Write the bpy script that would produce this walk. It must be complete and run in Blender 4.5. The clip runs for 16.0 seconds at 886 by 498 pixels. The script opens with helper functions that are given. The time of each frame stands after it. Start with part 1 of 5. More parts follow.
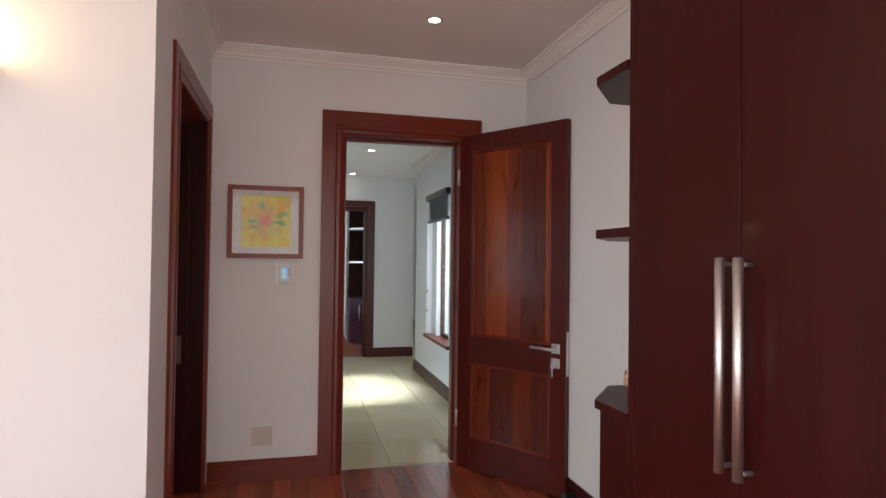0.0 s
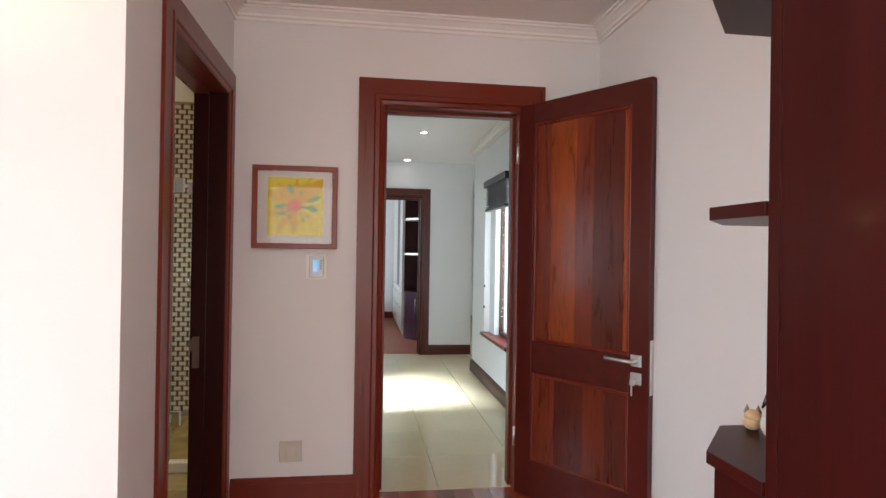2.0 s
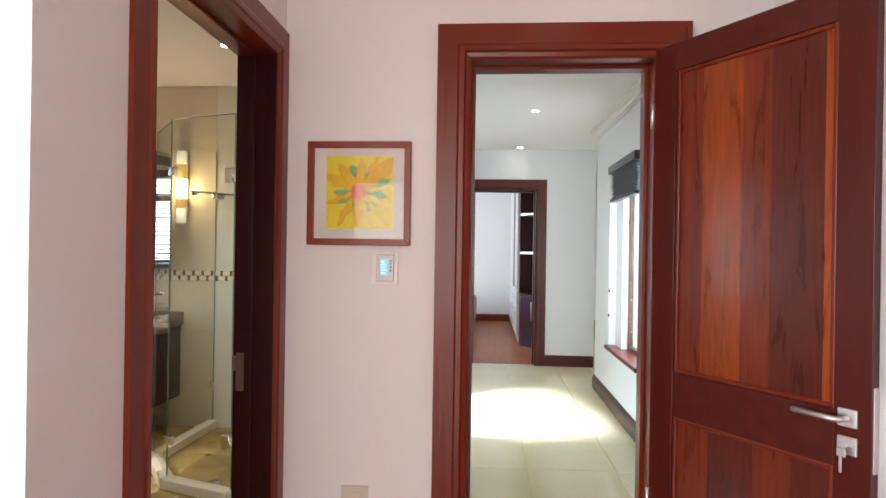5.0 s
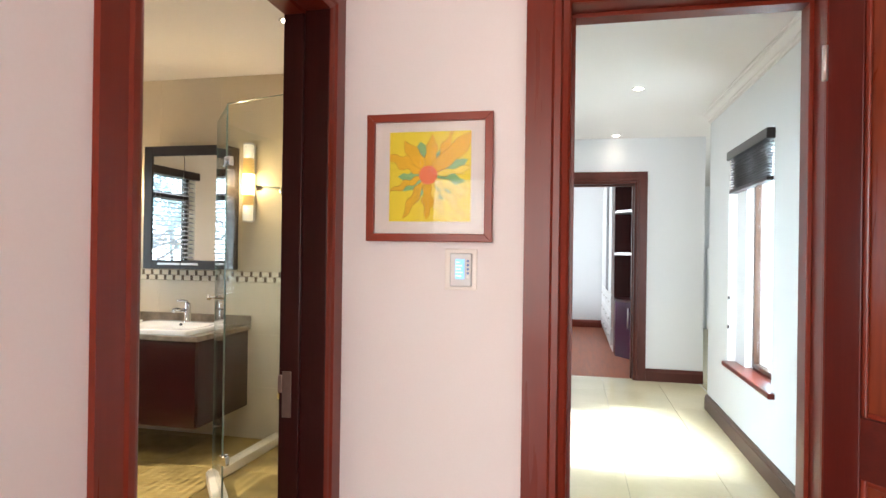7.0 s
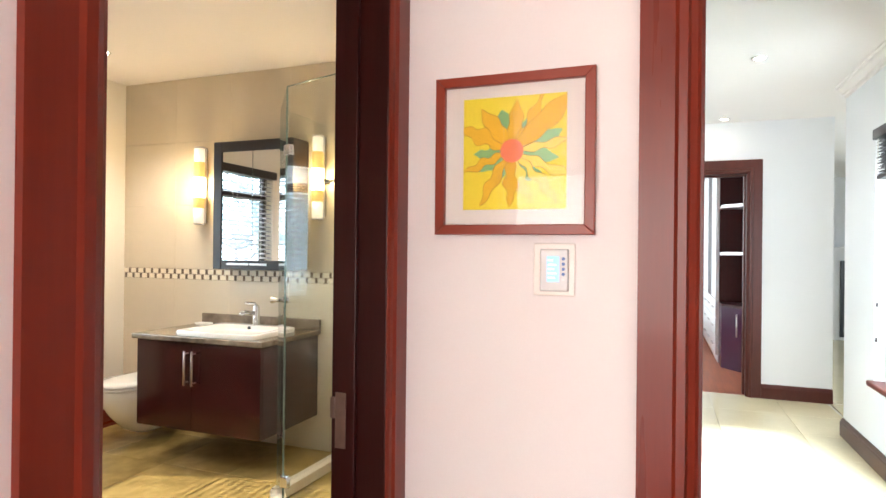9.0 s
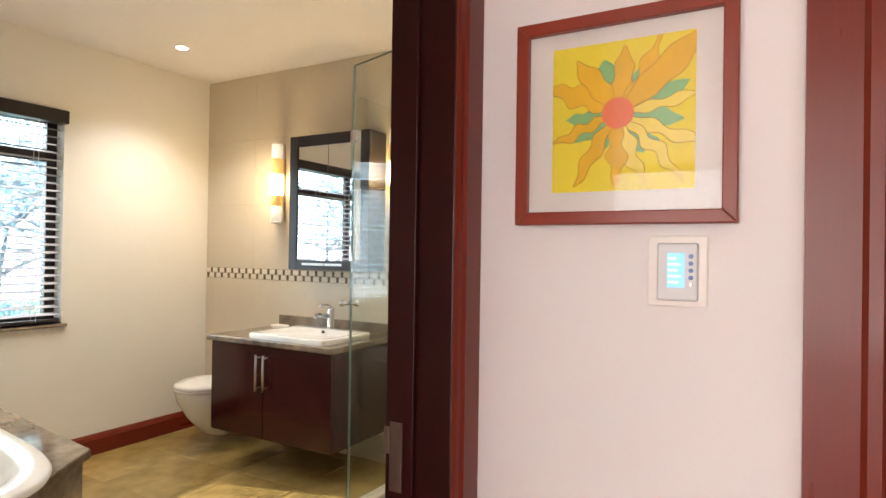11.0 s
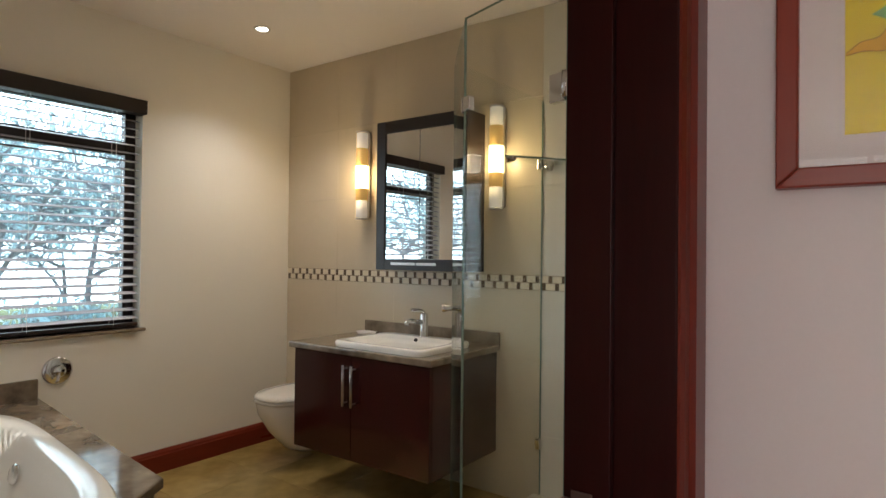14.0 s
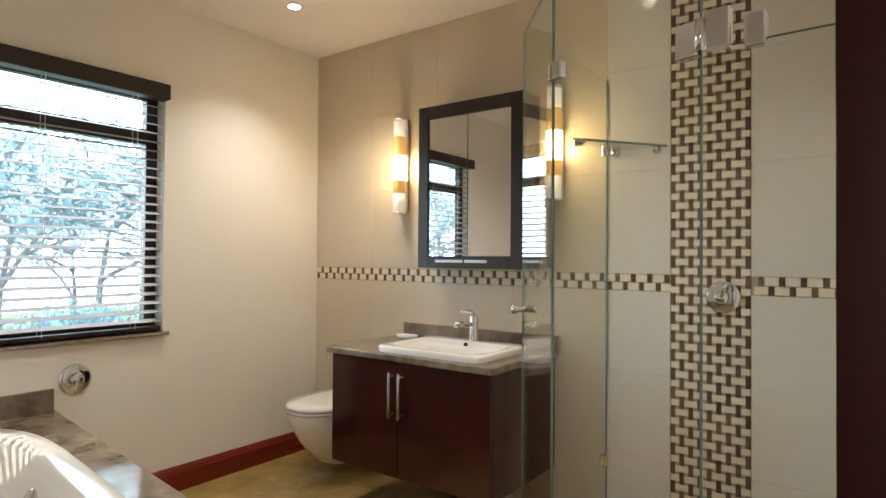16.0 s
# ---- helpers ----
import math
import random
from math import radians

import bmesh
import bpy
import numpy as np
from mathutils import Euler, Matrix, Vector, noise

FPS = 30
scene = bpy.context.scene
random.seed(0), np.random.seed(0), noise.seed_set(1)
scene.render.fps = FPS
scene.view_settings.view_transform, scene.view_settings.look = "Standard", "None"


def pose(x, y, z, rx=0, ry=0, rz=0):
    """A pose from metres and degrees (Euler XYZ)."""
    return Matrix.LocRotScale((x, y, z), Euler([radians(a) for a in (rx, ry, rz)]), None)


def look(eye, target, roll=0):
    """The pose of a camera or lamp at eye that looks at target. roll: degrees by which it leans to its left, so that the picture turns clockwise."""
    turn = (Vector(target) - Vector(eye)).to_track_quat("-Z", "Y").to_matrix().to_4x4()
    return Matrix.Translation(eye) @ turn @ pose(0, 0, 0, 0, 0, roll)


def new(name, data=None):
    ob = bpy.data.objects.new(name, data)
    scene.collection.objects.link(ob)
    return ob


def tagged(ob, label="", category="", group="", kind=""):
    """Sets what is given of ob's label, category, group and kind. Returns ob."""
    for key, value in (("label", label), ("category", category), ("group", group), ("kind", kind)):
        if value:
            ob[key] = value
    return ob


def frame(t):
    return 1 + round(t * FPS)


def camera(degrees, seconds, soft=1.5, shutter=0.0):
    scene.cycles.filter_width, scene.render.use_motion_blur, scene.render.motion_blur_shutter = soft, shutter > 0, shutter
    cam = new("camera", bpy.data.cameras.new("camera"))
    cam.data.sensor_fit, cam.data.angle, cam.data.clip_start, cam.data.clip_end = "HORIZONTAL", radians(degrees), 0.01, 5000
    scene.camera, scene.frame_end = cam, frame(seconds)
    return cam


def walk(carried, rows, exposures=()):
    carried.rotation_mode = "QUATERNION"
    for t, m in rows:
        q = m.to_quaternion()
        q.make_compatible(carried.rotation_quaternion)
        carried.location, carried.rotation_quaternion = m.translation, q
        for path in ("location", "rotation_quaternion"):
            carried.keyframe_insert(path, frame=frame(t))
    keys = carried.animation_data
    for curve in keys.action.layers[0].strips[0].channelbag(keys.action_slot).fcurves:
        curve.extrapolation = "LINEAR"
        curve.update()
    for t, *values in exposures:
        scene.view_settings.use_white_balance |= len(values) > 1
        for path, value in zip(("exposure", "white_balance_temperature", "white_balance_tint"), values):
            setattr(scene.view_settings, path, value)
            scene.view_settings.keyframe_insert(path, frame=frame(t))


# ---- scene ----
cam = camera(74.0, 16.0)
PATH = [
    (0, (0.455, -0.188, 1.278), (0.941, 1.752, 1.317), 0.7),
    (0.5, (0.51, -0.074, 1.276), (0.937, 1.879, 1.31), 0.8),
    (1, (0.549, 0.055, 1.27), (0.93, 2.018, 1.284), 0.8),
    (1.5, (0.592, 0.184, 1.271), (0.921, 2.157, 1.286), 0.8),
    (2, (0.622, 0.309, 1.274), (0.897, 2.29, 1.284), 0.9),
    (2.5, (0.66, 0.439, 1.271), (0.873, 2.428, 1.282), 0.9),
    (3, (0.693, 0.546, 1.266), (0.835, 2.541, 1.275), 0.8),
    (5.5, (0.807, 1.152, 1.268), (0.585, 3.139, 1.268), 0.7),
    (6, (0.793, 1.289, 1.252), (0.493, 3.266, 1.26), 0.5),
    (6.5, (0.77, 1.409, 1.255), (0.402, 3.375, 1.26), 0.6),
    (7, (0.745, 1.498, 1.253), (0.317, 3.451, 1.256), 0.8),
    (7.5, (0.717, 1.587, 1.251), (0.24, 3.529, 1.254), 0.7),
    (8, (0.697, 1.691, 1.253), (0.145, 3.613, 1.259), 0.6),
    (8.5, (0.682, 1.786, 1.246), (0.053, 3.685, 1.251), 0.6),
    (9, (0.649, 1.87, 1.236), (-0.046, 3.745, 1.241), 0.6),
    (11.5, (0.514, 2.256, 1.211), (-0.524, 3.966, 1.226), 0.9),
    (12, (0.465, 2.301, 1.2), (-0.623, 3.979, 1.218), 0.9),
    (12.5, (0.4, 2.341, 1.194), (-0.722, 3.996, 1.213), 0.8),
    (13, (0.324, 2.388, 1.195), (-0.825, 4.025, 1.214), 0.7),
    (13.5, (0.252, 2.424, 1.198), (-0.911, 4.051, 1.216), 0.7),
    (14, (0.175, 2.461, 1.186), (-0.998, 4.081, 1.207), 0.6),
    (14.5, (0.099, 2.518, 1.191), (-1.087, 4.128, 1.21), 0.4),
    (15, (0.023, 2.533, 1.187), (-1.164, 4.143, 1.203), 0.4),
    (15.5, (-0.069, 2.532, 1.167), (-1.258, 4.149, 1.191), 0.5),
    (16, (-0.152, 2.545, 1.157), (-1.344, 4.163, 1.185), 0.4),
]
EXPOSURES = [(0.0, -0.80), (1.5, -0.42), (3.0, -0.2), (5.5, 0.37), (7.0, 0.65), (9.0, 0.97), (11.5, 0.43), (12.5, 0.05), (13.5, -0.2), (14.0, -0.45), (14.5, -0.58), (15.25, -0.22), (16.0, 0.14)]
walk(cam, [(t, look(eye, target, roll)) for t, eye, target, roll in PATH], EXPOSURES)

# ---- world, sun, exposure ----
SUN_DIR = Vector((0.955, 0.297, -0.84)).normalized()
world = bpy.data.worlds.new("sky")
scene.world = world
world.use_nodes = True
wn = world.node_tree
sky = wn.nodes.new("ShaderNodeTexSky")
sky.sky_type = "NISHITA"
sky.sun_disc = False
sky.sun_elevation = math.asin(-SUN_DIR.z)
sky.sun_rotation = math.atan2(-SUN_DIR.x, -SUN_DIR.y)
wn.links.new(sky.outputs[0], wn.nodes["Background"].inputs[0])
wn.nodes["Background"].inputs[1].default_value = 0.12


def lamp(name, kind, m, energy, color=(1, 1, 1), **kw):
    d = bpy.data.lights.new(name, kind)
    d.energy, d.color = energy, color
    if kind == "AREA":
        d.shape = "RECTANGLE"
        d.size, d.size_y = kw["size"]
    if kind == "SUN":
        d.angle = kw["angle"]
    if kind in ("POINT", "SPOT"):
        d.shadow_soft_size = kw.get("soft", 0.03)
    if kind == "SPOT":
        d.spot_size, d.spot_blend = radians(kw.get("cone", 80)), 1.0
    ob = new(name, d)
    ob.matrix_world = m
    return ob


lamp("sun", "SUN", look((0, 0, 0), SUN_DIR), 5.0, (1, 0.95, 0.86), angle=radians(0.3))
DAY = (0.76, 0.89, 1.0)
lamp("bedroom_window_daylight", "AREA", look((-0.2, -3.34, 1.25), (-0.1, 0, 2.1)), 125, (1.0, 0.965, 0.942), size=(3.8, 2.2))
# fill from the west, added to brighten the right wall
lamp("bedroom_west_window_daylight", "AREA", look((-2.93, -0.9, 1.32), (0, -0.6, 1.9)), 74, (1.0, 0.965, 0.942), size=(3.4, 1.9))
# fill from the east, added to brighten the bathroom-door wall
lamp("bedroom_east_window_daylight", "AREA", look((1.89, -2.25, 1.32), (0, -1.9, 1.9)), 185, (1.0, 0.965, 0.942), size=(1.8, 1.9))
# the bathroom takes its daylight from the bright sky beyond its window
lamp("hall_glass_door_daylight", "AREA", look((0.36, 5.5, 1.0), (2, 5.5, 0.9)), 1.5, DAY, size=(1.2, 1.9))
# narrow beam added to throw the bright sun patch on the hall floor
patch = lamp("hall_glass_door_low_light", "AREA", look((0.38, 5.55, 1.5), (1.06, 5.72, 0.0)), 17, (0.74, 0.87, 1.0), size=(1.2, 0.8))
patch.data.spread = radians(22)
lamp("hall_window_daylight", "AREA", look((1.90, 5.42, 1.2), (0.5, 6.5, 1.0)), 18, DAY, size=(0.6, 1.3))
# area lamps added to brighten the far rooms, with no window behind them
lamp("study_window_daylight", "AREA", look((-1.5, 10.2, 1.4), (1.5, 10.2, 1.2)), 60, DAY, size=(1.6, 1.5))
lamp("lounge_daylight", "AREA", look((4.6, 7.6, 1.4), (1.5, 7.6, 1.2)), 30, DAY, size=(1.4, 1.5))


# ---- materials ----
def mat(name, base, rough=0.5, metal=0.0, var=0.12, scale=3.0, grain=60.0, bump=0.1, stretch=(1, 1, 1), coat=0.0, second=None, spec=0.5, swirl=0.0):
    """A plain procedural surface: two scales of colour variation and fine relief."""
    m = bpy.data.materials.new(name)
    m.use_nodes = True
    t = m.node_tree
    p = t.nodes["Principled BSDF"]
    co = t.nodes.new("ShaderNodeTexCoord")
    mp = t.nodes.new("ShaderNodeMapping")
    mp.inputs["Scale"].default_value = stretch
    t.links.new(co.outputs["Object"], mp.inputs[0])
    n1 = t.nodes.new("ShaderNodeTexNoise")
    n1.inputs["Scale"].default_value = scale
    n1.inputs["Detail"].default_value = 4
    n1.inputs["Distortion"].default_value = swirl
    n2 = t.nodes.new("ShaderNodeTexNoise")
    n2.inputs["Scale"].default_value = grain
    n2.inputs["Detail"].default_value = 3
    for n in (n1, n2):
        t.links.new(mp.outputs[0], n.inputs["Vector"])
    add = t.nodes.new("ShaderNodeMath")
    add.operation = "MULTIPLY_ADD"
    add.inputs[1].default_value = 0.65
    half = t.nodes.new("ShaderNodeMath")
    half.operation = "MULTIPLY"
    half.inputs[1].default_value = 0.35
    t.links.new(n2.outputs[0], half.inputs[0])
    t.links.new(n1.outputs[0], add.inputs[0])
    t.links.new(half.outputs[0], add.inputs[2])
    ramp = t.nodes.new("ShaderNodeValToRGB")
    lo = [c * (1 - var) for c in base]
    hi = second or [min(1, c * (1 + var)) for c in base]
    ramp.color_ramp.elements[0].position, ramp.color_ramp.elements[1].position = 0.25, 0.75
    ramp.color_ramp.elements[0].color, ramp.color_ramp.elements[1].color = (*lo, 1), (*hi, 1)
    t.links.new(add.outputs[0], ramp.inputs[0])
    t.links.new(ramp.outputs[0], p.inputs["Base Color"])
    rr = t.nodes.new("ShaderNodeMapRange")
    rr.inputs["To Min"].default_value, rr.inputs["To Max"].default_value = max(0.01, rough * 0.92), min(1, rough * 1.08)
    t.links.new(n1.outputs[0], rr.inputs[0])
    t.links.new(rr.outputs[0], p.inputs["Roughness"])
    p.inputs["Metallic"].default_value = metal
    p.inputs["Specular IOR Level"].default_value = spec
    p.inputs["Coat Weight"].default_value = coat
    p.inputs["Coat Roughness"].default_value = 0.08
    if bump:
        b = t.nodes.new("ShaderNodeBump")
        b.inputs["Strength"].default_value = bump
        b.inputs["Distance"].default_value = 0.002
        t.links.new(add.outputs[0], b.inputs["Height"])
        t.links.new(b.outputs[0], p.inputs["Normal"])
    return m


def piece_variation(m, amount=0.25):
    """Lets each object of the material differ a little in brightness."""
    t = m.node_tree
    p = t.nodes["Principled BSDF"]
    src = p.inputs["Base Color"].links[0].from_socket
    info = t.nodes.new("ShaderNodeObjectInfo")
    r = t.nodes.new("ShaderNodeMapRange")
    r.inputs["To Min"].default_value, r.inputs["To Max"].default_value = 1 - amount, 1 + amount
    t.links.new(info.outputs["Random"], r.inputs[0])
    hsv = t.nodes.new("ShaderNodeHueSaturation")
    t.links.new(r.outputs[0], hsv.inputs["Value"])
    t.links.new(src, hsv.inputs["Color"])
    t.links.new(hsv.outputs[0], p.inputs["Base Color"])
    return m


def glow(name, color, strength):
    m = bpy.data.materials.new(name)
    m.use_nodes = True
    p = m.node_tree.nodes["Principled BSDF"]
    p.inputs["Base Color"].default_value = (*color, 1)
    p.inputs["Emission Color"].default_value = (*color, 1)
    p.inputs["Emission Strength"].default_value = strength
    return m


def clear_glass(name, tint, at_front=0.045, rough=0.0):
    """Thin glass: lets light straight through and mirrors more at a glancing angle."""
    m = bpy.data.materials.new(name)
    m.use_nodes = True
    t = m.node_tree
    t.nodes.remove(t.nodes["Principled BSDF"])
    tr = t.nodes.new("ShaderNodeBsdfTransparent")
    tr.inputs[0].default_value = (*tint, 1)
    gl = t.nodes.new("ShaderNodeBsdfGlossy")
    gl.inputs["Roughness"].default_value = rough
    lw = t.nodes.new("ShaderNodeLayerWeight")
    lw.inputs["Blend"].default_value = 0.5
    pw = t.nodes.new("ShaderNodeMath")
    pw.operation = "POWER"
    pw.inputs[1].default_value = 5.0
    mr = t.nodes.new("ShaderNodeMapRange")
    mr.inputs["To Min"].default_value, mr.inputs["To Max"].default_value = at_front, 1.0
    mx = t.nodes.new("ShaderNodeMixShader")
    t.links.new(lw.outputs["Facing"], pw.inputs[0])
    t.links.new(pw.outputs[0], mr.inputs[0])
    t.links.new(mr.outputs[0], mx.inputs[0])
    t.links.new(tr.outputs[0], mx.inputs[1])
    t.links.new(gl.outputs[0], mx.inputs[2])
    t.links.new(mx.outputs[0], t.nodes["Material Output"].inputs[0])
    return m


M_wall = mat("warm_white_wall_paint", (0.77, 0.735, 0.72), 0.7, var=0.025, scale=1.2, grain=140, bump=0.12, spec=0.2)
M_hallwall = mat("white_hall_paint", (0.80, 0.80, 0.80), 0.65, var=0.02, scale=1.2, grain=140, bump=0.1, spec=0.2)
M_bathwall = mat("cream_bathroom_paint", (0.82, 0.775, 0.69), 0.55, var=0.025, scale=1.2, grain=140, bump=0.1, spec=0.25)
M_ceiling = mat("ceiling_paint", (0.84, 0.795, 0.755), 0.8, var=0.02, scale=1, grain=120, bump=0.06, spec=0.2)
M_mahog = mat("red_mahogany", (0.155, 0.0192, 0.0087), 0.28, var=0.16, scale=1.4, grain=16, bump=0.04, stretch=(9, 9, 0.55), coat=0.06, spec=0.3)
M_mahog_x = mat("red_mahogany_across", (0.155, 0.0192, 0.0087), 0.28, var=0.16, scale=1.4, grain=16, bump=0.04, stretch=(0.55, 9, 9), coat=0.06, spec=0.3)
M_mahog_y = mat("red_mahogany_along", (0.155, 0.0192, 0.0087), 0.28, var=0.16, scale=1.4, grain=16, bump=0.04, stretch=(9, 0.55, 9), coat=0.06, spec=0.3)
M_dark = mat("dark_mahogany_veneer", (0.042, 0.0044, 0.0038), 0.36, var=0.3, scale=2.0, grain=18, bump=0.06, stretch=(8, 8, 0.5), coat=0.03, spec=0.17)
M_frame = [mat("cherry_red_picture_wood" + n, (0.23, 0.038, 0.020), 0.3, var=0.14, scale=1.4, grain=16, bump=0.04, stretch=st, coat=0.06, spec=0.3) for n, st in (("", (9, 9, 0.55)), ("_across", (0.55, 9, 9)))]
# doorway shade on the lining is put into this near-black wood colour
M_jamb = mat("shade_darkened_mahogany", (0.028, 0.0038, 0.0034), 0.32, var=0.3, scale=2.0, grain=18, bump=0.06, stretch=(8, 8, 0.5), coat=0.03, spec=0.17)
M_board = [piece_variation(mat("panel_board_" + n, c, 0.28, var=0.35, scale=1.5, grain=9, bump=0.04, stretch=(9, 9, 1.0), coat=0.1, second=s, spec=0.35, swirl=2.6), 0.1) for n, c, s in (
    ("red", (0.13, 0.018, 0.008), (0.21, 0.035, 0.012)), ("orange", (0.21, 0.030, 0.007), (0.42, 0.085, 0.015)), ("brown", (0.085, 0.014, 0.009), (0.13, 0.022, 0.012)))]
M_brownwood = mat("brown_hall_wood", (0.085, 0.040, 0.022), 0.4, var=0.25, scale=3, grain=24, bump=0.05, stretch=(9, 0.55, 9), spec=0.3)
M_floorwood = piece_variation(mat("red_hardwood_floor", (0.30, 0.060, 0.022), 0.2, var=0.3, scale=3, grain=20, bump=0.05, stretch=(9, 0.6, 9), coat=0.4), 0.3)
M_studyfloor = mat("red_study_floor", (0.36, 0.10, 0.040), 0.42, var=0.3, scale=3, grain=20, bump=0.05, stretch=(9, 0.6, 9), spec=0.25)
M_farwood = mat("dark_red_brown_wood", (0.085, 0.019, 0.012), 0.38, var=0.25, scale=2.2, grain=22, bump=0.06, stretch=(8, 8, 0.6), spec=0.3)
M_railwood = mat("deep_red_mahogany", (0.078, 0.0095, 0.006), 0.34, var=0.3, scale=2.2, grain=22, bump=0.08, stretch=(0.55, 9, 9), coat=0.06, spec=0.3)
M_stilewood = mat("deep_red_mahogany_upright", (0.078, 0.009, 0.0058), 0.30, var=0.2, scale=1.6, grain=18, bump=0.05, stretch=(9, 9, 0.55), coat=0.06, spec=0.3)
M_plate = mat("dull_bronze_plate", (0.17, 0.11, 0.095), 0.4, metal=0.8, var=0.2, scale=12)
M_marblefloor = piece_variation(mat("cream_polished_tile", (0.72, 0.615, 0.395), 0.06, var=0.07, scale=2.5, grain=25, bump=0.0), 0.03)
M_bathfloor = piece_variation(mat("olive_brown_marble_tile", (0.29, 0.195, 0.058), 0.15, var=0.32, scale=2.2, grain=9, bump=0.02, second=(0.50, 0.35, 0.125)), 0.14)
M_tile = mat("beige_glazed_wall_tile", (0.62, 0.535, 0.40), 0.24, var=0.03, scale=1.8, grain=14, bump=0.0)
# the pallor that glass and light give is put into the tile colour
M_showertile = mat("glass_paled_wall_tile", (0.66, 0.63, 0.55), 0.16, var=0.06, scale=2.2, grain=12, bump=0.0)
M_grout = mat("grey_grout", (0.52, 0.47, 0.37), 0.8, var=0.08)
M_bathgrout = mat("brown_floor_grout", (0.24, 0.17, 0.065), 0.7, var=0.15)
M_stone = mat("brown_marble_slab", (0.10, 0.075, 0.05), 0.09, var=0.5, scale=6, grain=22, bump=0.0, second=(0.36, 0.28, 0.20))
M_kerb = mat("cream_stone_kerb", (0.62, 0.55, 0.42), 0.3, var=0.08, scale=6)
M_ceramic = mat("white_glazed_ceramic", (0.80, 0.78, 0.73), 0.06, var=0.01, bump=0.0)
M_chrome = mat("chrome", (0.72, 0.72, 0.73), 0.1, metal=1.0, var=0.03, bump=0.0)
M_steel = mat("brushed_steel", (0.66, 0.63, 0.61), 0.42, metal=1.0, var=0.08, scale=8, grain=120, bump=0.05, stretch=(20, 20, 1))
M_satin = mat("dull_satin_steel", (0.36, 0.34, 0.33), 0.45, metal=1.0, var=0.08, scale=8, grain=120, bump=0.04, stretch=(20, 20, 1))
M_mirror = mat("mirror_silver", (0.88, 0.88, 0.87), 0.01, metal=1.0, var=0.0, bump=0.0)
M_black = mat("dark_stained_blind_wood", (0.022, 0.014, 0.013), 0.35, var=0.25, scale=3, grain=25, bump=0.05, stretch=(6, 0.5, 6))
M_white = mat("white_plastic", (0.78, 0.74, 0.68), 0.35, var=0.02, bump=0.0)
M_socket = mat("cream_socket_plastic", (0.60, 0.54, 0.46), 0.35, var=0.02, bump=0.0)
M_mount = mat("off_white_picture_mount", (0.72, 0.68, 0.64), 0.8, var=0.02, grain=200)
M_lightpiece = piece_variation(mat("cream_mosaic_stone", (0.72, 0.64, 0.50), 0.35, var=0.1, scale=20), 0.12)
M_darkpiece = piece_variation(mat("brown_mosaic_stone", (0.11, 0.07, 0.035), 0.35, var=0.2, scale=20), 0.35)
M_glass = clear_glass("shower_glass", (0.97, 0.985, 0.972), 0.016)
M_glassedge = mat("green_glass_edge", (0.17, 0.24, 0.205), 0.1, var=0.1, bump=0.0)
M_pane = clear_glass("window_glass", (0.985, 0.99, 0.99), 0.03)
M_picglass = clear_glass("picture_glass", (0.985, 0.985, 0.985), 0.018)
M_lampglow = glow("downlight_glow", (1.0, 0.9, 0.75), 25)
M_opalglow = glow("opal_glass_lit_within", (1.0, 0.92, 0.78), 0.30)
M_amberglow = glow("amber_glass_lit_within", (0.90, 0.56, 0.18), 0.38)
M_sconceglow = glow("sconce_glow", (1.0, 0.76, 0.40), 9)


# ---- mesh helpers ----
def bx(bm, x0, y0, z0, x1, y1, z1, bev=0.0, seg=2):
    """A box between two corners, with rounded edges if bev is given."""
    r = bmesh.ops.create_cube(bm, size=1.0)
    vs = r["verts"]
    bmesh.ops.scale(bm, vec=(abs(x1 - x0), abs(y1 - y0), abs(z1 - z0)), verts=vs)
    bmesh.ops.translate(bm, vec=((x0 + x1) / 2, (y0 + y1) / 2, (z0 + z1) / 2), verts=vs)
    if bev:
        es = list({e for v in vs for e in v.link_edges})
        bmesh.ops.bevel(bm, geom=es, offset=bev, segments=seg, profile=0.5, affect="EDGES")
    return bm


def box(x0, y0, z0, x1, y1, z1, bev=0.0, seg=2):
    return bx(bmesh.new(), x0, y0, z0, x1, y1, z1, bev, seg)


def prism(points, z0, z1, bev=0.0):
    """An upright prism over a plan outline."""
    bm = bmesh.new()
    f = bm.faces.new([bm.verts.new((x, y, z0)) for x, y in points])
    r = bmesh.ops.extrude_face_region(bm, geom=[f])
    bmesh.ops.translate(bm, vec=(0, 0, z1 - z0), verts=[v for v in r["geom"] if isinstance(v, bmesh.types.BMVert)])
    bmesh.ops.recalc_face_normals(bm, faces=bm.faces)
    if bev:
        bmesh.ops.bevel(bm, geom=list(bm.edges), offset=bev, segments=2, profile=0.5, affect="EDGES")
    return bm


def sweep(bm, profile, m0, m1):
    """A profile of (u, v) points drawn out between two poses that map (u, 0, v)."""
    a = [bm.verts.new(m0 @ Vector((u, 0, v))) for u, v in profile]
    b = [bm.verts.new(m1 @ Vector((u, 0, v))) for u, v in profile]
    n = len(profile)
    for i in range(n):
        bm.faces.new((a[i], a[(i + 1) % n], b[(i + 1) % n], b[i]))
    bm.faces.new(a[::-1])
    bm.faces.new(b)
    bmesh.ops.recalc_face_normals(bm, faces=bm.faces)
    return bm


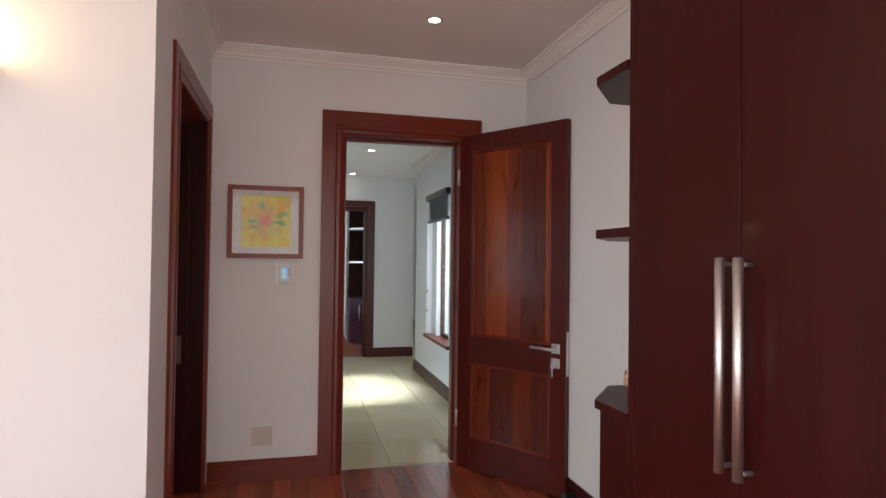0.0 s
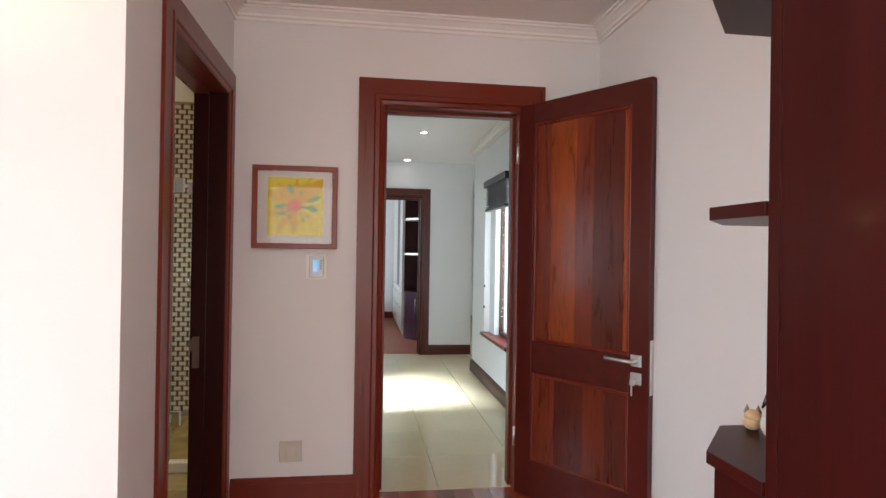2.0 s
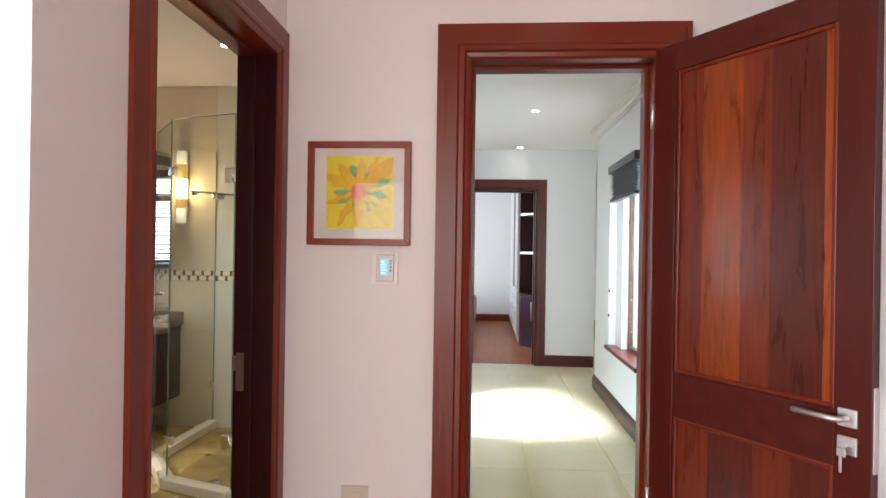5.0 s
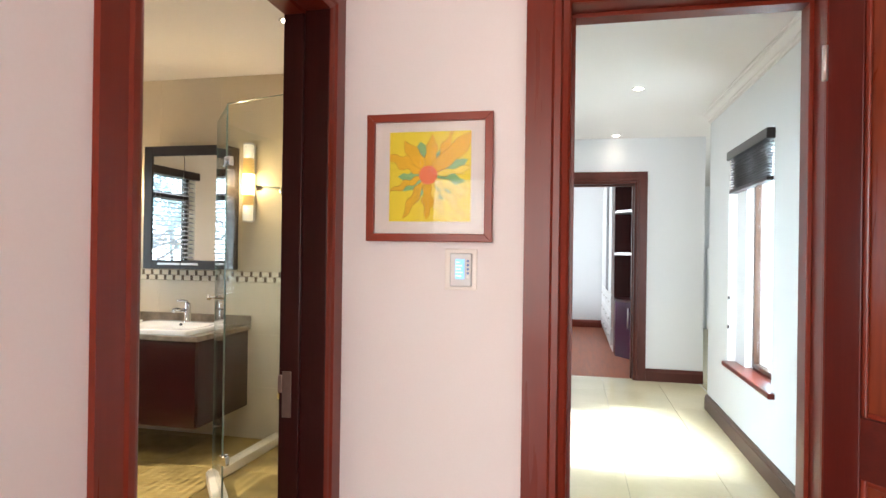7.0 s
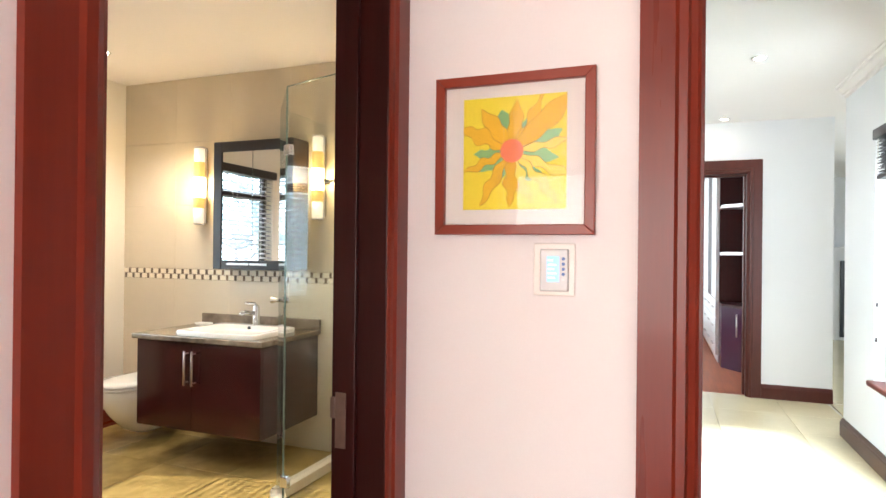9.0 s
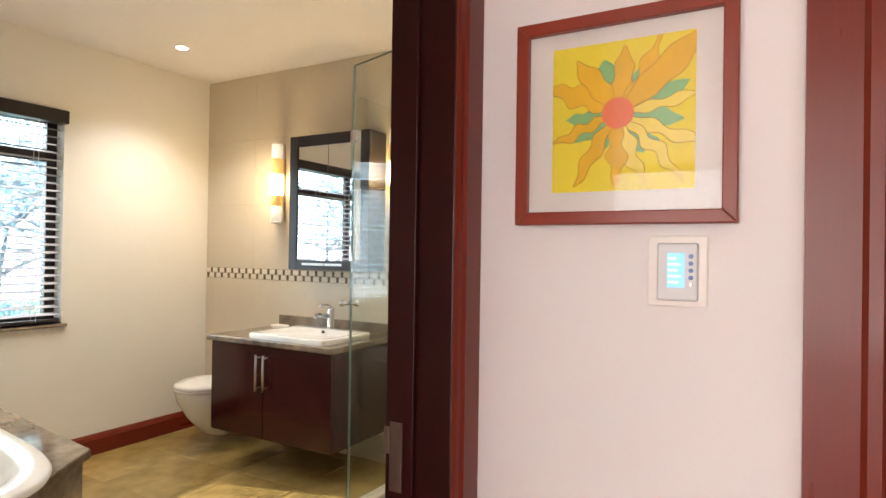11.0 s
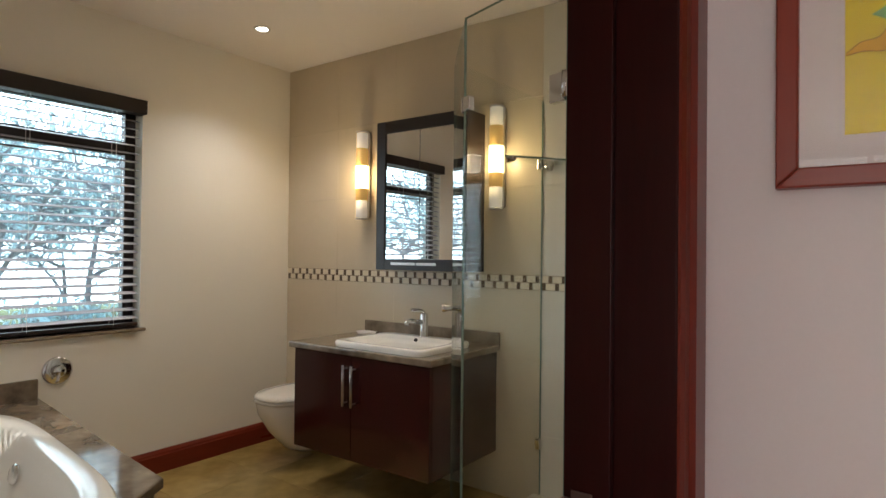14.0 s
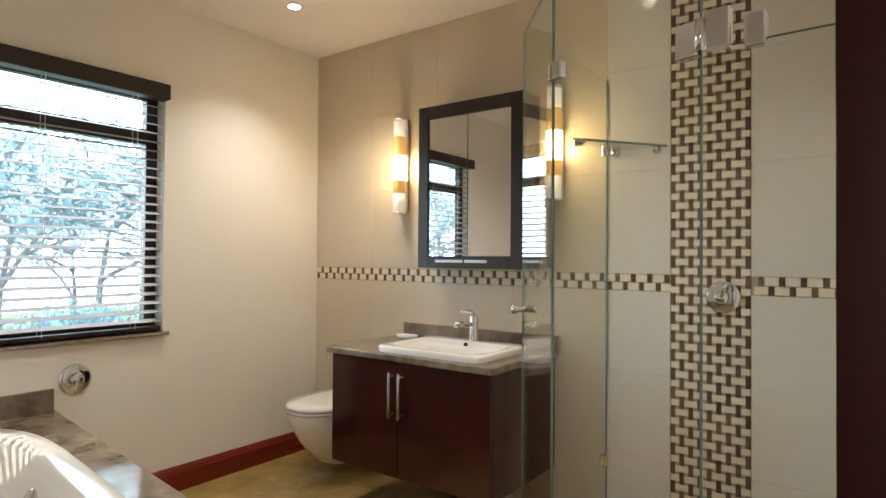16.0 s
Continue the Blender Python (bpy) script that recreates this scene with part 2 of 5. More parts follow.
def tube(bm, path, radius, seg=12):
    """A round bar along straight pieces, with closed ends."""
    pts = [Vector(p) for p in path]
    rings = []
    for i, p in enumerate(pts):
        d = (pts[min(i + 1, len(pts) - 1)] - pts[max(i - 1, 0)]).normalized()
        q = d.to_track_quat("Z", "Y")
        rings.append([bm.verts.new(p + q @ Vector((radius * math.cos(2 * math.pi * k / seg), radius * math.sin(2 * math.pi * k / seg), 0))) for k in range(seg)])
    for a, b in zip(rings, rings[1:]):
        for k in range(seg):
            bm.faces.new((a[k], a[(k + 1) % seg], b[(k + 1) % seg], b[k]))
    bm.faces.new(rings[0][::-1])
    bm.faces.new(rings[-1])
    return bm


def lathe(bm, profile, m, seg=28):
    """A turned shape: (radius, height) points round the z axis of m."""
    rings = []
    for r, h in profile:
        rings.append([bm.verts.new(m @ Vector((max(r, 1e-4) * math.cos(2 * math.pi * k / seg), max(r, 1e-4) * math.sin(2 * math.pi * k / seg), h))) for k in range(seg)])
    for a, b in zip(rings, rings[1:]):
        for k in range(seg):
            bm.faces.new((a[k], a[(k + 1) % seg], b[(k + 1) % seg], b[k]))
    bm.faces.new(rings[0][::-1])
    bm.faces.new(rings[-1])
    bmesh.ops.recalc_face_normals(bm, faces=bm.faces)
    return bm


def mesh_of(name, bm, material, smooth=False):
    me = bpy.data.meshes.new(name)
    bm.to_mesh(me)
    bm.free()
    me.materials.append(material)
    if smooth:
        for p in me.polygons:
            p.use_smooth = True
    return me


def whole(name, bm, material, label="", category="", group="", kind="", smooth=False):
    return tagged(new(name, mesh_of(name, bm, material, smooth)), label, category, group, kind)


def thing(name, at, label, category, group="", kind=""):
    ob = new(name)
    ob.empty_display_size = 0.1
    ob.matrix_basis = Matrix.Translation(at)
    return tagged(ob, label, category, group, kind)


def part(name, bm, material, parent, label="", smooth=False):
    """A mesh in world coordinates, as a part of a thing or of a part."""
    ob = new(name, mesh_of(name, bm, material, smooth))
    ob.parent = parent
    ob.matrix_parent_inverse = parent.matrix_basis.inverted() if parent.data is None else Matrix()
    if label:
        ob["label"] = label
    return ob


def structure(name, bm, material, label=""):
    return whole(name, bm, material, label or name.replace("_", " "), kind="structure")


# ---- plan ----
PIC_Y, LEFT_X, RIGHT_X = 3.38, -0.03, 1.90      # picture wall, bathroom-door wall, right wall of the bedroom
BED_CEIL, HALL_CEIL, BATH_CEIL = 2.50, 2.38, 2.385
BW, BN, BE = -2.93, 5.013, -0.185               # bathroom: window wall, tiled wall, door wall
HW, HE, FAR = 0.42, 1.83, 7.56                  # hall: glazed side, window side, far wall

# bedroom walls
bm = box(LEFT_X, PIC_Y, 0, 0.70, 3.53, 2.6)
bx(bm, 1.485, PIC_Y, 0, 2.05, 3.53, 2.6)
bx(bm, 0.70, PIC_Y, 2.065, 1.485, 3.53, 2.6)
structure("wall_north", bm, M_wall, "warm white painted wall round the hall doorway")
bm = box(BE, 2.03, 0, LEFT_X, 2.395, 2.6)
bx(bm, BE, 3.312, 0, LEFT_X, BN + 0.1, 2.6)
bx(bm, BE, 2.395, 2.065, LEFT_X, 3.312, 2.6)
bx(bm, -2.94, 2.03, 0, BE, 2.18, 2.6)
structure("wall_west", bm, M_wall, "warm white painted wall round the bathroom doorway")
bm = box(RIGHT_X, -1.3, 0, 2.05, PIC_Y, 2.6)
bx(bm, RIGHT_X, -3.5, 0, 2.05, -3.2, 2.6)
bx(bm, RIGHT_X, -3.2, 0, 2.05, -1.3, 0.35)
bx(bm, RIGHT_X, -3.2, 2.3, 2.05, -1.3, 2.6)
structure("wall_east", bm, M_wall, "warm white painted bedroom side wall")
bm = box(-2.94, -3.5, 0, -2.90, -3.35, 2.6)
bx(bm, 1.72, -3.5, 0, RIGHT_X, -3.35, 2.6)
bx(bm, -2.90, -3.5, 0, 1.72, -3.35, 0.12)
bx(bm, -2.90, -3.5, 2.38, 1.72, -3.35, 2.6)
structure("wall_south", bm, M_wall, "warm white bedroom wall with a wide window")
bm = box(-3.09, -3.5, 0, -2.94, -2.65, 2.6)
bx(bm, -3.09, 0.85, 0, -2.94, 2.18, 2.6)
bx(bm, -3.09, -2.65, 0, -2.94, 0.85, 0.35)
bx(bm, -3.09, -2.65, 2.3, -2.94, 0.85, 2.6)
structure("wall_southwest", bm, M_wall, "warm white bedroom side wall")
structure("ceiling_bedroom", bx(box(-3.09, -3.5, BED_CEIL, 2.05, 2.03, BED_CEIL + 0.12), BE, 2.03, BED_CEIL, 2.05, PIC_Y + 0.15, BED_CEIL + 0.12), M_ceiling, "white painted bedroom ceiling")

# bathroom walls
bm = box(BW - 0.16, 2.18, 0, BW, 3.0, 2.6)
bx(bm, BW - 0.16, 4.035, 0, BW, BN + 0.1, 2.6)
bx(bm, BW - 0.16, 3.0, 0, BW, 4.035, 0.79)
bx(bm, BW - 0.16, 3.0, 1.96, BW, 4.035, 2.6)
structure("wall_bathroom_window", bm, M_bathwall, "cream painted bathroom wall with a window")
structure("wall_bathroom_back", box(BW, BN, 0, BE, BN + 0.1, 2.6), M_tile, "beige tiled bathroom wall")
structure("ceiling_bathroom", box(BW - 0.16, 2.18, BATH_CEIL, BE, BN + 0.1, BATH_CEIL + 0.1), M_ceiling, "white painted bathroom ceiling")

# hall walls
bm = box(HW - 0.12, 3.53, 0, HW, 4.85, 2.6)
bx(bm, HW - 0.12, 6.15, 0, HW, FAR, 2.6)
bx(bm, HW - 0.12, 4.85, 2.06, HW, 6.15, 2.6)
structure("wall_hall_west", bm, M_hallwall, "white hall wall with a glazed doorway")
bm = box(HE, 3.53, 0, HE + 0.2, 5.06, 2.6)
bx(bm, HE, 6.0, 0, HE + 0.2, 6.6, 2.6)
bx(bm, HE + 0.055, 5.775, 0.49, HE + 0.2, 6.0, 1.97)
bx(bm, HE, 5.06, 0, HE + 0.2, 6.0, 0.49)
bx(bm, HE, 5.06, 1.97, HE + 0.2, 6.0, 2.6)
structure("wall_hall_east", bm, M_hallwall, "white hall wall with a tall window")
bm = box(HW - 0.12, FAR, 0, 0.625, FAR + 0.14, 2.6)
bx(bm, 1.38, FAR, 0, 1.99, FAR + 0.14, 2.6)
bx(bm, 0.625, FAR, 1.965, 1.38, FAR + 0.14, 2.6)
structure("wall_hall_end", bm, M_hallwall, "white hall end wall round a doorway")
structure("ceiling_hall", bx(box(HW - 0.12, 3.53, HALL_CEIL, HE + 0.2, 6.6, HALL_CEIL + 0.1), HW - 0.12, 6.6, HALL_CEIL, 5.2, 12.2, HALL_CEIL + 0.1), M_ceiling, "white painted hall ceiling")

# beyond the hall
structure("wall_lounge", box(5.05, 6.6, 0, 5.2, 12.2, 2.6), M_hallwall, "white lounge wall")
structure("wall_lounge_south", box(HE + 0.2, 6.6, 0, 5.05, 6.76, 2.6), M_hallwall, "white lounge wall beside the hall")
structure("wall_lounge_north", box(1.99, 12.05, 0, 5.05, 12.2, 2.6), M_hallwall, "white far lounge wall")
structure("wall_study_north", box(-1.6, 11.6, 0, 1.99, 11.75, 2.6), M_hallwall, "white far wall of the second bedroom")
structure("wall_study_east", box(1.85, FAR + 0.14, 0, 1.99, 11.6, 2.6), M_hallwall, "white side wall of the second bedroom")
structure("wall_study_west", box(-1.75, FAR + 0.14, 0, -1.6, 11.75, 2.6), M_hallwall, "white side wall of the second bedroom")
structure("wall_study_south", box(-1.6, FAR, 0, HW - 0.12, FAR + 0.14, 2.6), M_hallwall, "white near wall of the second bedroom")
structure("ceiling_study", box(-1.75, FAR + 0.05, HALL_CEIL + 0.004, HW - 0.125, 11.75, HALL_CEIL + 0.1), M_ceiling, "white ceiling of the second bedroom")

# floors
structure("floor_bedroom", bx(box(-3.09, -3.5, -0.1, 2.05, 2.03, -0.008), BE, 2.03, -0.1, 2.05, 3.44, -0.008), M_floorwood, "red hardwood bedroom floor")
structure("floor_bathroom", box(BW, 2.18, -0.1, BE, BN, -0.003), M_bathgrout, "brown marble tiled bathroom floor")
structure("floor_hall", bx(box(HW - 0.12, 3.44, -0.1, HE + 0.2, 6.6, -0.008), HW - 0.12, 6.6, -0.1, 5.2, FAR + 0.05, -0.008), M_grout, "cream polished tile hall floor")
structure("floor_lounge", box(1.99, FAR + 0.05, -0.1, 5.2, 12.2, 0), M_marblefloor, "cream polished lounge floor")
structure("floor_study", box(-1.75, FAR + 0.05, -0.1, 1.99, 11.75, 0), M_studyfloor, "red hardwood floor of the second bedroom")
structure("ground", box(-40, -40, -0.3, 40, 40, -0.12), mat("garden_ground", (0.12, 0.14, 0.05), 0.9, var=0.4, scale=1.5), "garden ground round the house")


# ---- doorways ----
def doorway(name, m, width, height, depth, label, outer=0.13, proud=1.0, faces=2, inside=None, wood=None):
    """Door lining and moulded casing. m: the doorway's near left floor corner, x along the wall, y into it."""
    d = thing(name, m.translation, label, "door frame", kind="structure")
    prof = [(0, 0), (-outer, 0), (-outer, 0.022), (-outer * 0.42, 0.022), (-outer * 0.36, 0.030), (-outer * 0.22, 0.030), (-outer * 0.17, 0.017), (-0.008, 0.013), (0, 0.006)]
    prof = [(u, v * proud) for u, v in prof]
    lin = 0.035
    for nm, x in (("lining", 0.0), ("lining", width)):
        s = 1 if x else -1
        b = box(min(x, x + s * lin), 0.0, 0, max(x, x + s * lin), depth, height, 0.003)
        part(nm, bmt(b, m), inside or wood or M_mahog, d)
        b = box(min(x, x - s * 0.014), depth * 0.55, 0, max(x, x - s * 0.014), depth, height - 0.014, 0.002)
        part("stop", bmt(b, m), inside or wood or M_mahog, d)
    part("head_lining", bmt(box(-lin, 0, height, width + lin, depth, height + lin, 0.003), m), wood or (M_mahog_x if abs(m[0][0]) > 0.5 else M_mahog_y), d)
    part("head_stop", bmt(box(0, depth * 0.55, height - 0.014, width, depth, height, 0.002), m), wood or (M_mahog_x if abs(m[0][0]) > 0.5 else M_mahog_y), d)
    for face, sgn in ((0.0, -1), (depth, 1))[:faces]:
        for side in (0, 1):
            b = bmesh.new()
            pts = [(u if not side else width - u, face + sgn * v) for u, v in prof]
            lo = [b.verts.new((x, y, 0)) for x, y in pts]
            hi = [b.verts.new((x, y, height + (abs(x) if not side else abs(x - width)))) for x, y in pts]
            n = len(pts)
            for i in range(n):
                b.faces.new((lo[i], lo[(i + 1) % n], hi[(i + 1) % n], hi[i]))
            b.faces.new(lo)
            b.faces.new(hi)
            bmesh.ops.recalc_face_normals(b, faces=b.faces)
            part("casing", bmt(b, m), wood or M_mahog, d)
        b = bmesh.new()
        lo = [b.verts.new((u, face + sgn * v, height - u)) for u, v in prof]
        hi = [b.verts.new((width - u, face + sgn * v, height - u)) for u, v in prof]
        n = len(prof)
        for i in range(n):
            b.faces.new((lo[i], lo[(i + 1) % n], hi[(i + 1) % n], hi[i]))
        b.faces.new(lo)
        b.faces.new(hi)
        bmesh.ops.recalc_face_normals(b, faces=b.faces)
        part("head_casing", bmt(b, m), wood or (M_mahog_x if abs(m[0][0]) > 0.5 else M_mahog_y), d)
    return d


def bmt(bm, m):
    bmesh.ops.transform(bm, matrix=m, verts=bm.verts)
    return bm


door_hall = doorway("door_1", pose(0.735, PIC_Y, 0), 0.715, 2.03, 0.15, "red mahogany door frame of the hall doorway", 0.138)
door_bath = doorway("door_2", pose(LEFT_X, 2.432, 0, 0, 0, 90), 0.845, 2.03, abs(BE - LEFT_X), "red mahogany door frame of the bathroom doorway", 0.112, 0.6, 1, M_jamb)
door_far = doorway("door_3", pose(0.66, FAR, 0), 0.684, 1.93, 0.14, "red mahogany door frame at the hall's end", 0.118, wood=M_farwood)
b = box(LEFT_X - 0.142, 3.2585, 0.700, LEFT_X - 0.110, 3.2628, 0.850, 0.0015)
bx(b, LEFT_X - 0.156, 3.256, 0.780, LEFT_X - 0.1415, 3.2625, 0.838, 0.002)
part("strike_plate", b, M_plate, door_bath, "dull bronze strike plate")

# baseboards
SKIRT = [(0, 0), (0.022, 0), (0.022, 0.09), (0.017, 0.098), (0.017, 0.104), (0.008, 0.118), (0, 0.12)]


def skirting(name, p, q, label, material=None):
    """A moulded board on the floor from p to q, on the left of that way."""
    p, q = Vector((*p, 0)), Vector((*q, 0))
    ang = math.degrees(math.atan2((q - p).y, (q - p).x)) - 90
    a, c = Matrix.Translation(p) @ pose(0, 0, 0, 0, 0, ang), Matrix.Translation(q) @ pose(0, 0, 0, 0, 0, ang)
    bm = bmesh.new()
    sweep(bm, [(-u, v) for u, v in SKIRT], a, c)
    return structure(name, bm, material or (M_mahog_x if abs((q - p).x) > abs((q - p).y) else M_mahog_y), label)


skirting("baseboard_north", (0.597, PIC_Y), (LEFT_X + 0.02, PIC_Y), "red mahogany baseboard")
skirting("baseboard_north_east", (RIGHT_X - 0.02, PIC_Y), (1.588, PIC_Y), "red mahogany baseboard")
skirting("baseboard_west", (LEFT_X, 2.318), (LEFT_X, 2.03), "red mahogany baseboard")
skirting("baseboard_west_return", (LEFT_X + 0.022, 2.03), (-2.94, 2.03), "red mahogany baseboard")
skirting("baseboard_east", (RIGHT_X, 1.73), (RIGHT_X, PIC_Y), "dark mahogany baseboard", M_dark)
skirting("baseboard_bathroom", (BW, BN - 0.01), (BW, 3.57), "red mahogany baseboard")
skirting("baseboard_hall_east", (HE, 3.57), (HE, 6.6), "brown wooden baseboard", M_brownwood)
skirting("baseboard_hall_end", (1.99, FAR), (1.463, FAR), "red-brown wooden baseboard", M_farwood)
skirting("baseboard_study", (1.25, 11.6), (-1.6, 11.6), "red mahogany baseboard")
skirting("baseboard_hall_west", (HW, 4.85), (HW, 3.57), "red mahogany baseboard")

# cornices
COVE = [(0, 0), (0, -0.075), (0.012, -0.075), (0.012, -0.060), (0.024, -0.056), (0.024, -0.044), (0.044, -0.024), (0.056, -0.020), (0.056, -0.010), (0.072, -0.010), (0.072, 0)]


def cornice(name, p, q, z, side, label):
    p, q = Vector((*p, z)), Vector((*q, z))
    ang = math.degrees(math.atan2((q - p).y, (q - p).x)) - 90
    bm = bmesh.new()
    sweep(bm, [(side * u, v) for u, v in COVE], Matrix.Translation(p) @ pose(0, 0, 0, 0, 0, ang), Matrix.Translation(q) @ pose(0, 0, 0, 0, 0, ang))
    return structure(name, bm, M_ceiling, label)


cornice("trim_cornice_north", (LEFT_X, PIC_Y), (RIGHT_X, PIC_Y), BED_CEIL, 1, "white plaster cornice")
cornice("trim_cornice_east", (RIGHT_X, PIC_Y), (RIGHT_X, -3.35), BED_CEIL, 1, "white plaster cornice")
cornice("trim_cornice_west", (LEFT_X, PIC_Y), (LEFT_X, 2.03), BED_CEIL, -1, "white plaster cornice")
cornice("trim_cornice_return", (-2.94, 2.03), (LEFT_X, 2.03), BED_CEIL, 1, "white plaster cornice")
cornice("trim_cornice_hall", (HE, 3.53), (HE, 6.6), HALL_CEIL, -1, "white plaster cornice")


# ---- bedroom things ----
def frame_of(origin, along, up=(0, 0, 1)):
    """Pose with x along a plan direction, y away from the camera side, z up."""
    a = Vector((*along, 0)).normalized()
    n = Vector((-a.y, a.x, 0))
    return Matrix(((a.x, n.x, 0, origin[0]), (a.y, n.y, 0, origin[1]), (0, 0, 1, 0), (0, 0, 0, 1)))


# open panelled door leaf; its face runs from the hinge to the free edge
HINGE, TIP = (1.449, 3.362), (1.870, 2.722)
LEAF_W = math.dist(HINGE, TIP)
LM = frame_of(HINGE, (TIP[0] - HINGE[0], TIP[1] - HINGE[1]))
leaf = thing("door_leaf", (1.66, 3.05, 0), "open two-panel red mahogany door with orange-streaked boards", "door")
for u in (0.0, LEAF_W - 0.1):
    part("stile", bmt(box(u, 0, 0.008, u + 0.1, 0.042, 2.056, 0.002), LM), M_stilewood, leaf)
for nm, z0, z1 in (("top_rail", 1.952, 2.056), ("lock_rail", 0.655, 0.82), ("bottom_rail", 0.008, 0.2)):
    part(nm, bmt(box(0.1, 0.0005, z0, LEAF_W - 0.1, 0.0415, z1, 0.002), LM), M_railwood, leaf)


def panel(z0, z1, boards):
    u = 0.1
    for w, k in boards:
        w *= (LEAF_W - 0.2)
        part("panel_board", bmt(box(u, 0.014, z0, u + w, 0.030, z1, 0.0008, 1), LM), M_board[k], leaf)
        u += w
    a, c = 0.1, LEAF_W - 0.1
    for nm, q in (("panel_moulding", (a, z0, a + 0.016, z1)), ("panel_moulding", (c - 0.016, z0, c, z1)), ("panel_moulding", (a + 0.016, z0, c - 0.016, z0 + 0.016)), ("panel_moulding", (a + 0.016, z1 - 0.016, c - 0.016, z1))):
        part(nm, bmt(box(q[0], 0.004, q[1], q[2], 0.014, q[3], 0.005), LM), M_mahog, leaf)


panel(0.82, 1.952, ((0.19, 0), (0.27, 1), (0.18, 0), (0.29, 2), (0.07, 1)))
panel(0.2, 0.655, ((0.25, 0), (0.3, 2), (0.22, 0), (0.23, 2)))
handle = part("lever_handle", bmt(tube(bmesh.new(), [(LEAF_W - 0.06, -0.004, 0.805), (LEAF_W - 0.06, -0.045, 0.805), (LEAF_W - 0.075, -0.052, 0.805), (LEAF_W - 0.19, -0.052, 0.807)], 0.009), LM), M_steel, leaf, "brushed steel lever handle", smooth=True)
part("handle_rose", bmt(box(LEAF_W - 0.086, -0.008, 0.779, LEAF_W - 0.034, 0, 0.831, 0.002), LM), M_steel, leaf, "square steel rose")
part("key_rose", bmt(box(LEAF_W - 0.086, -0.008, 0.70, LEAF_W - 0.034, 0, 0.752, 0.002), LM), M_steel, leaf, "square steel keyhole plate")
b = tube(bmesh.new(), [(LEAF_W - 0.06, -0.008, 0.726), (LEAF_W - 0.06, -0.035, 0.724)], 0.004)
bx(b, LEAF_W - 0.072, -0.038, 0.70, LEAF_W - 0.048, -0.034, 0.724, 0.002)
bx(b, LEAF_W - 0.066, -0.037, 0.655, LEAF_W - 0.058, -0.035, 0.70, 0.001)
part("key", bmt(b, LM), M_steel, leaf, "small steel key")
part("lock_plate", bmt(box(LEAF_W - 0.001, 0.008, 0.66, LEAF_W + 0.003, 0.034, 0.90, 0.001), LM), M_steel, leaf, "steel lock edge plate")
for z in (0.25, 1.75):
    part("hinge", bmt(tube(bmesh.new(), [(-0.006, -0.004, z), (-0.006, -0.004, z + 0.1)], 0.008), LM), M_steel, leaf, smooth=True)

# framed flower painting
pic = thing("framed_painting", (0.29, PIC_Y, 1.49), "yellow flower painting in a red wooden frame on the wall", "picture")
PX0, PX1, PZ0, PZ1 = 0.074, 0.496, 1.279, 1.698
FW = 0.026
for (xa, za), (xb, zb), wood in (((PX0, PZ0), (PX0, PZ1), M_frame[0]), ((PX1, PZ1), (PX1, PZ0), M_frame[0]), ((PX1, PZ0), (PX0, PZ0), M_frame[1]), ((PX0, PZ1), (PX1, PZ1), M_frame[1])):
    cx, cz = (PX0 + PX1) / 2, (PZ0 + PZ1) / 2
    inner = [(x + math.copysign(FW, cx - x), z + math.copysign(FW, cz - z)) for x, z in ((xb, zb), (xa, za))]
    b = bmesh.new()
    near = [b.verts.new((x, PIC_Y - 0.028, z)) for x, z in [(xa, za), (xb, zb)] + inner]
    far = [b.verts.new((x, PIC_Y - 0.001, z)) for x, z in [(xa, za), (xb, zb)] + inner]
    b.faces.new(near)
    b.faces.new(far[::-1])
    for k in range(4):
        b.faces.new((near[k], far[k], far[(k + 1) % 4], near[(k + 1) % 4]))
    bmesh.ops.recalc_face_normals(b, faces=b.faces)
    bmesh.ops.bevel(b, geom=[e for e in b.edges if all(abs(v.co.y - PIC_Y + 0.028) < 1e-5 for v in e.verts)], offset=0.0025, segments=2, profile=0.5, affect="EDGES")
    part("frame_bar", b, wood, pic)
part("mount", box(PX0 + 0.02, PIC_Y - 0.011, PZ0 + 0.02, PX1 - 0.02, PIC_Y - 0.002, PZ1 - 0.02), M_mount, pic, "off-white mount")
M_yellow = mat("yellow_paint", (0.80, 0.66, 0.04), 0.7, var=0.08, scale=10, grain=80)
M_ochre = mat("ochre_paint", (0.76, 0.45, 0.02), 0.7, var=0.12, scale=14, grain=80)
M_green = mat("sea_green_paint", (0.25, 0.49, 0.19), 0.7, var=0.12, scale=14, grain=80)
M_orange = mat("coral_paint", (0.78, 0.20, 0.08), 0.7, var=0.1, scale=14, grain=80)
M_paleyellow = mat("reflection_washed_paint", (0.82, 0.67, 0.11), 0.7, var=0.1, scale=14, grain=80)
AX0, AX1, AZ0, AZ1 = 0.150, 0.424, 1.345, 1.640
part("paper", box(AX0, PIC_Y - 0.0125, AZ0, AX1, PIC_Y - 0.0112, AZ1), M_yellow, pic, "bright yellow painted paper")
ACX, ACZ = 0.283, 1.497
M_ink = mat("brown_ink_line", (0.30, 0.13, 0.02), 0.7, var=0.1)


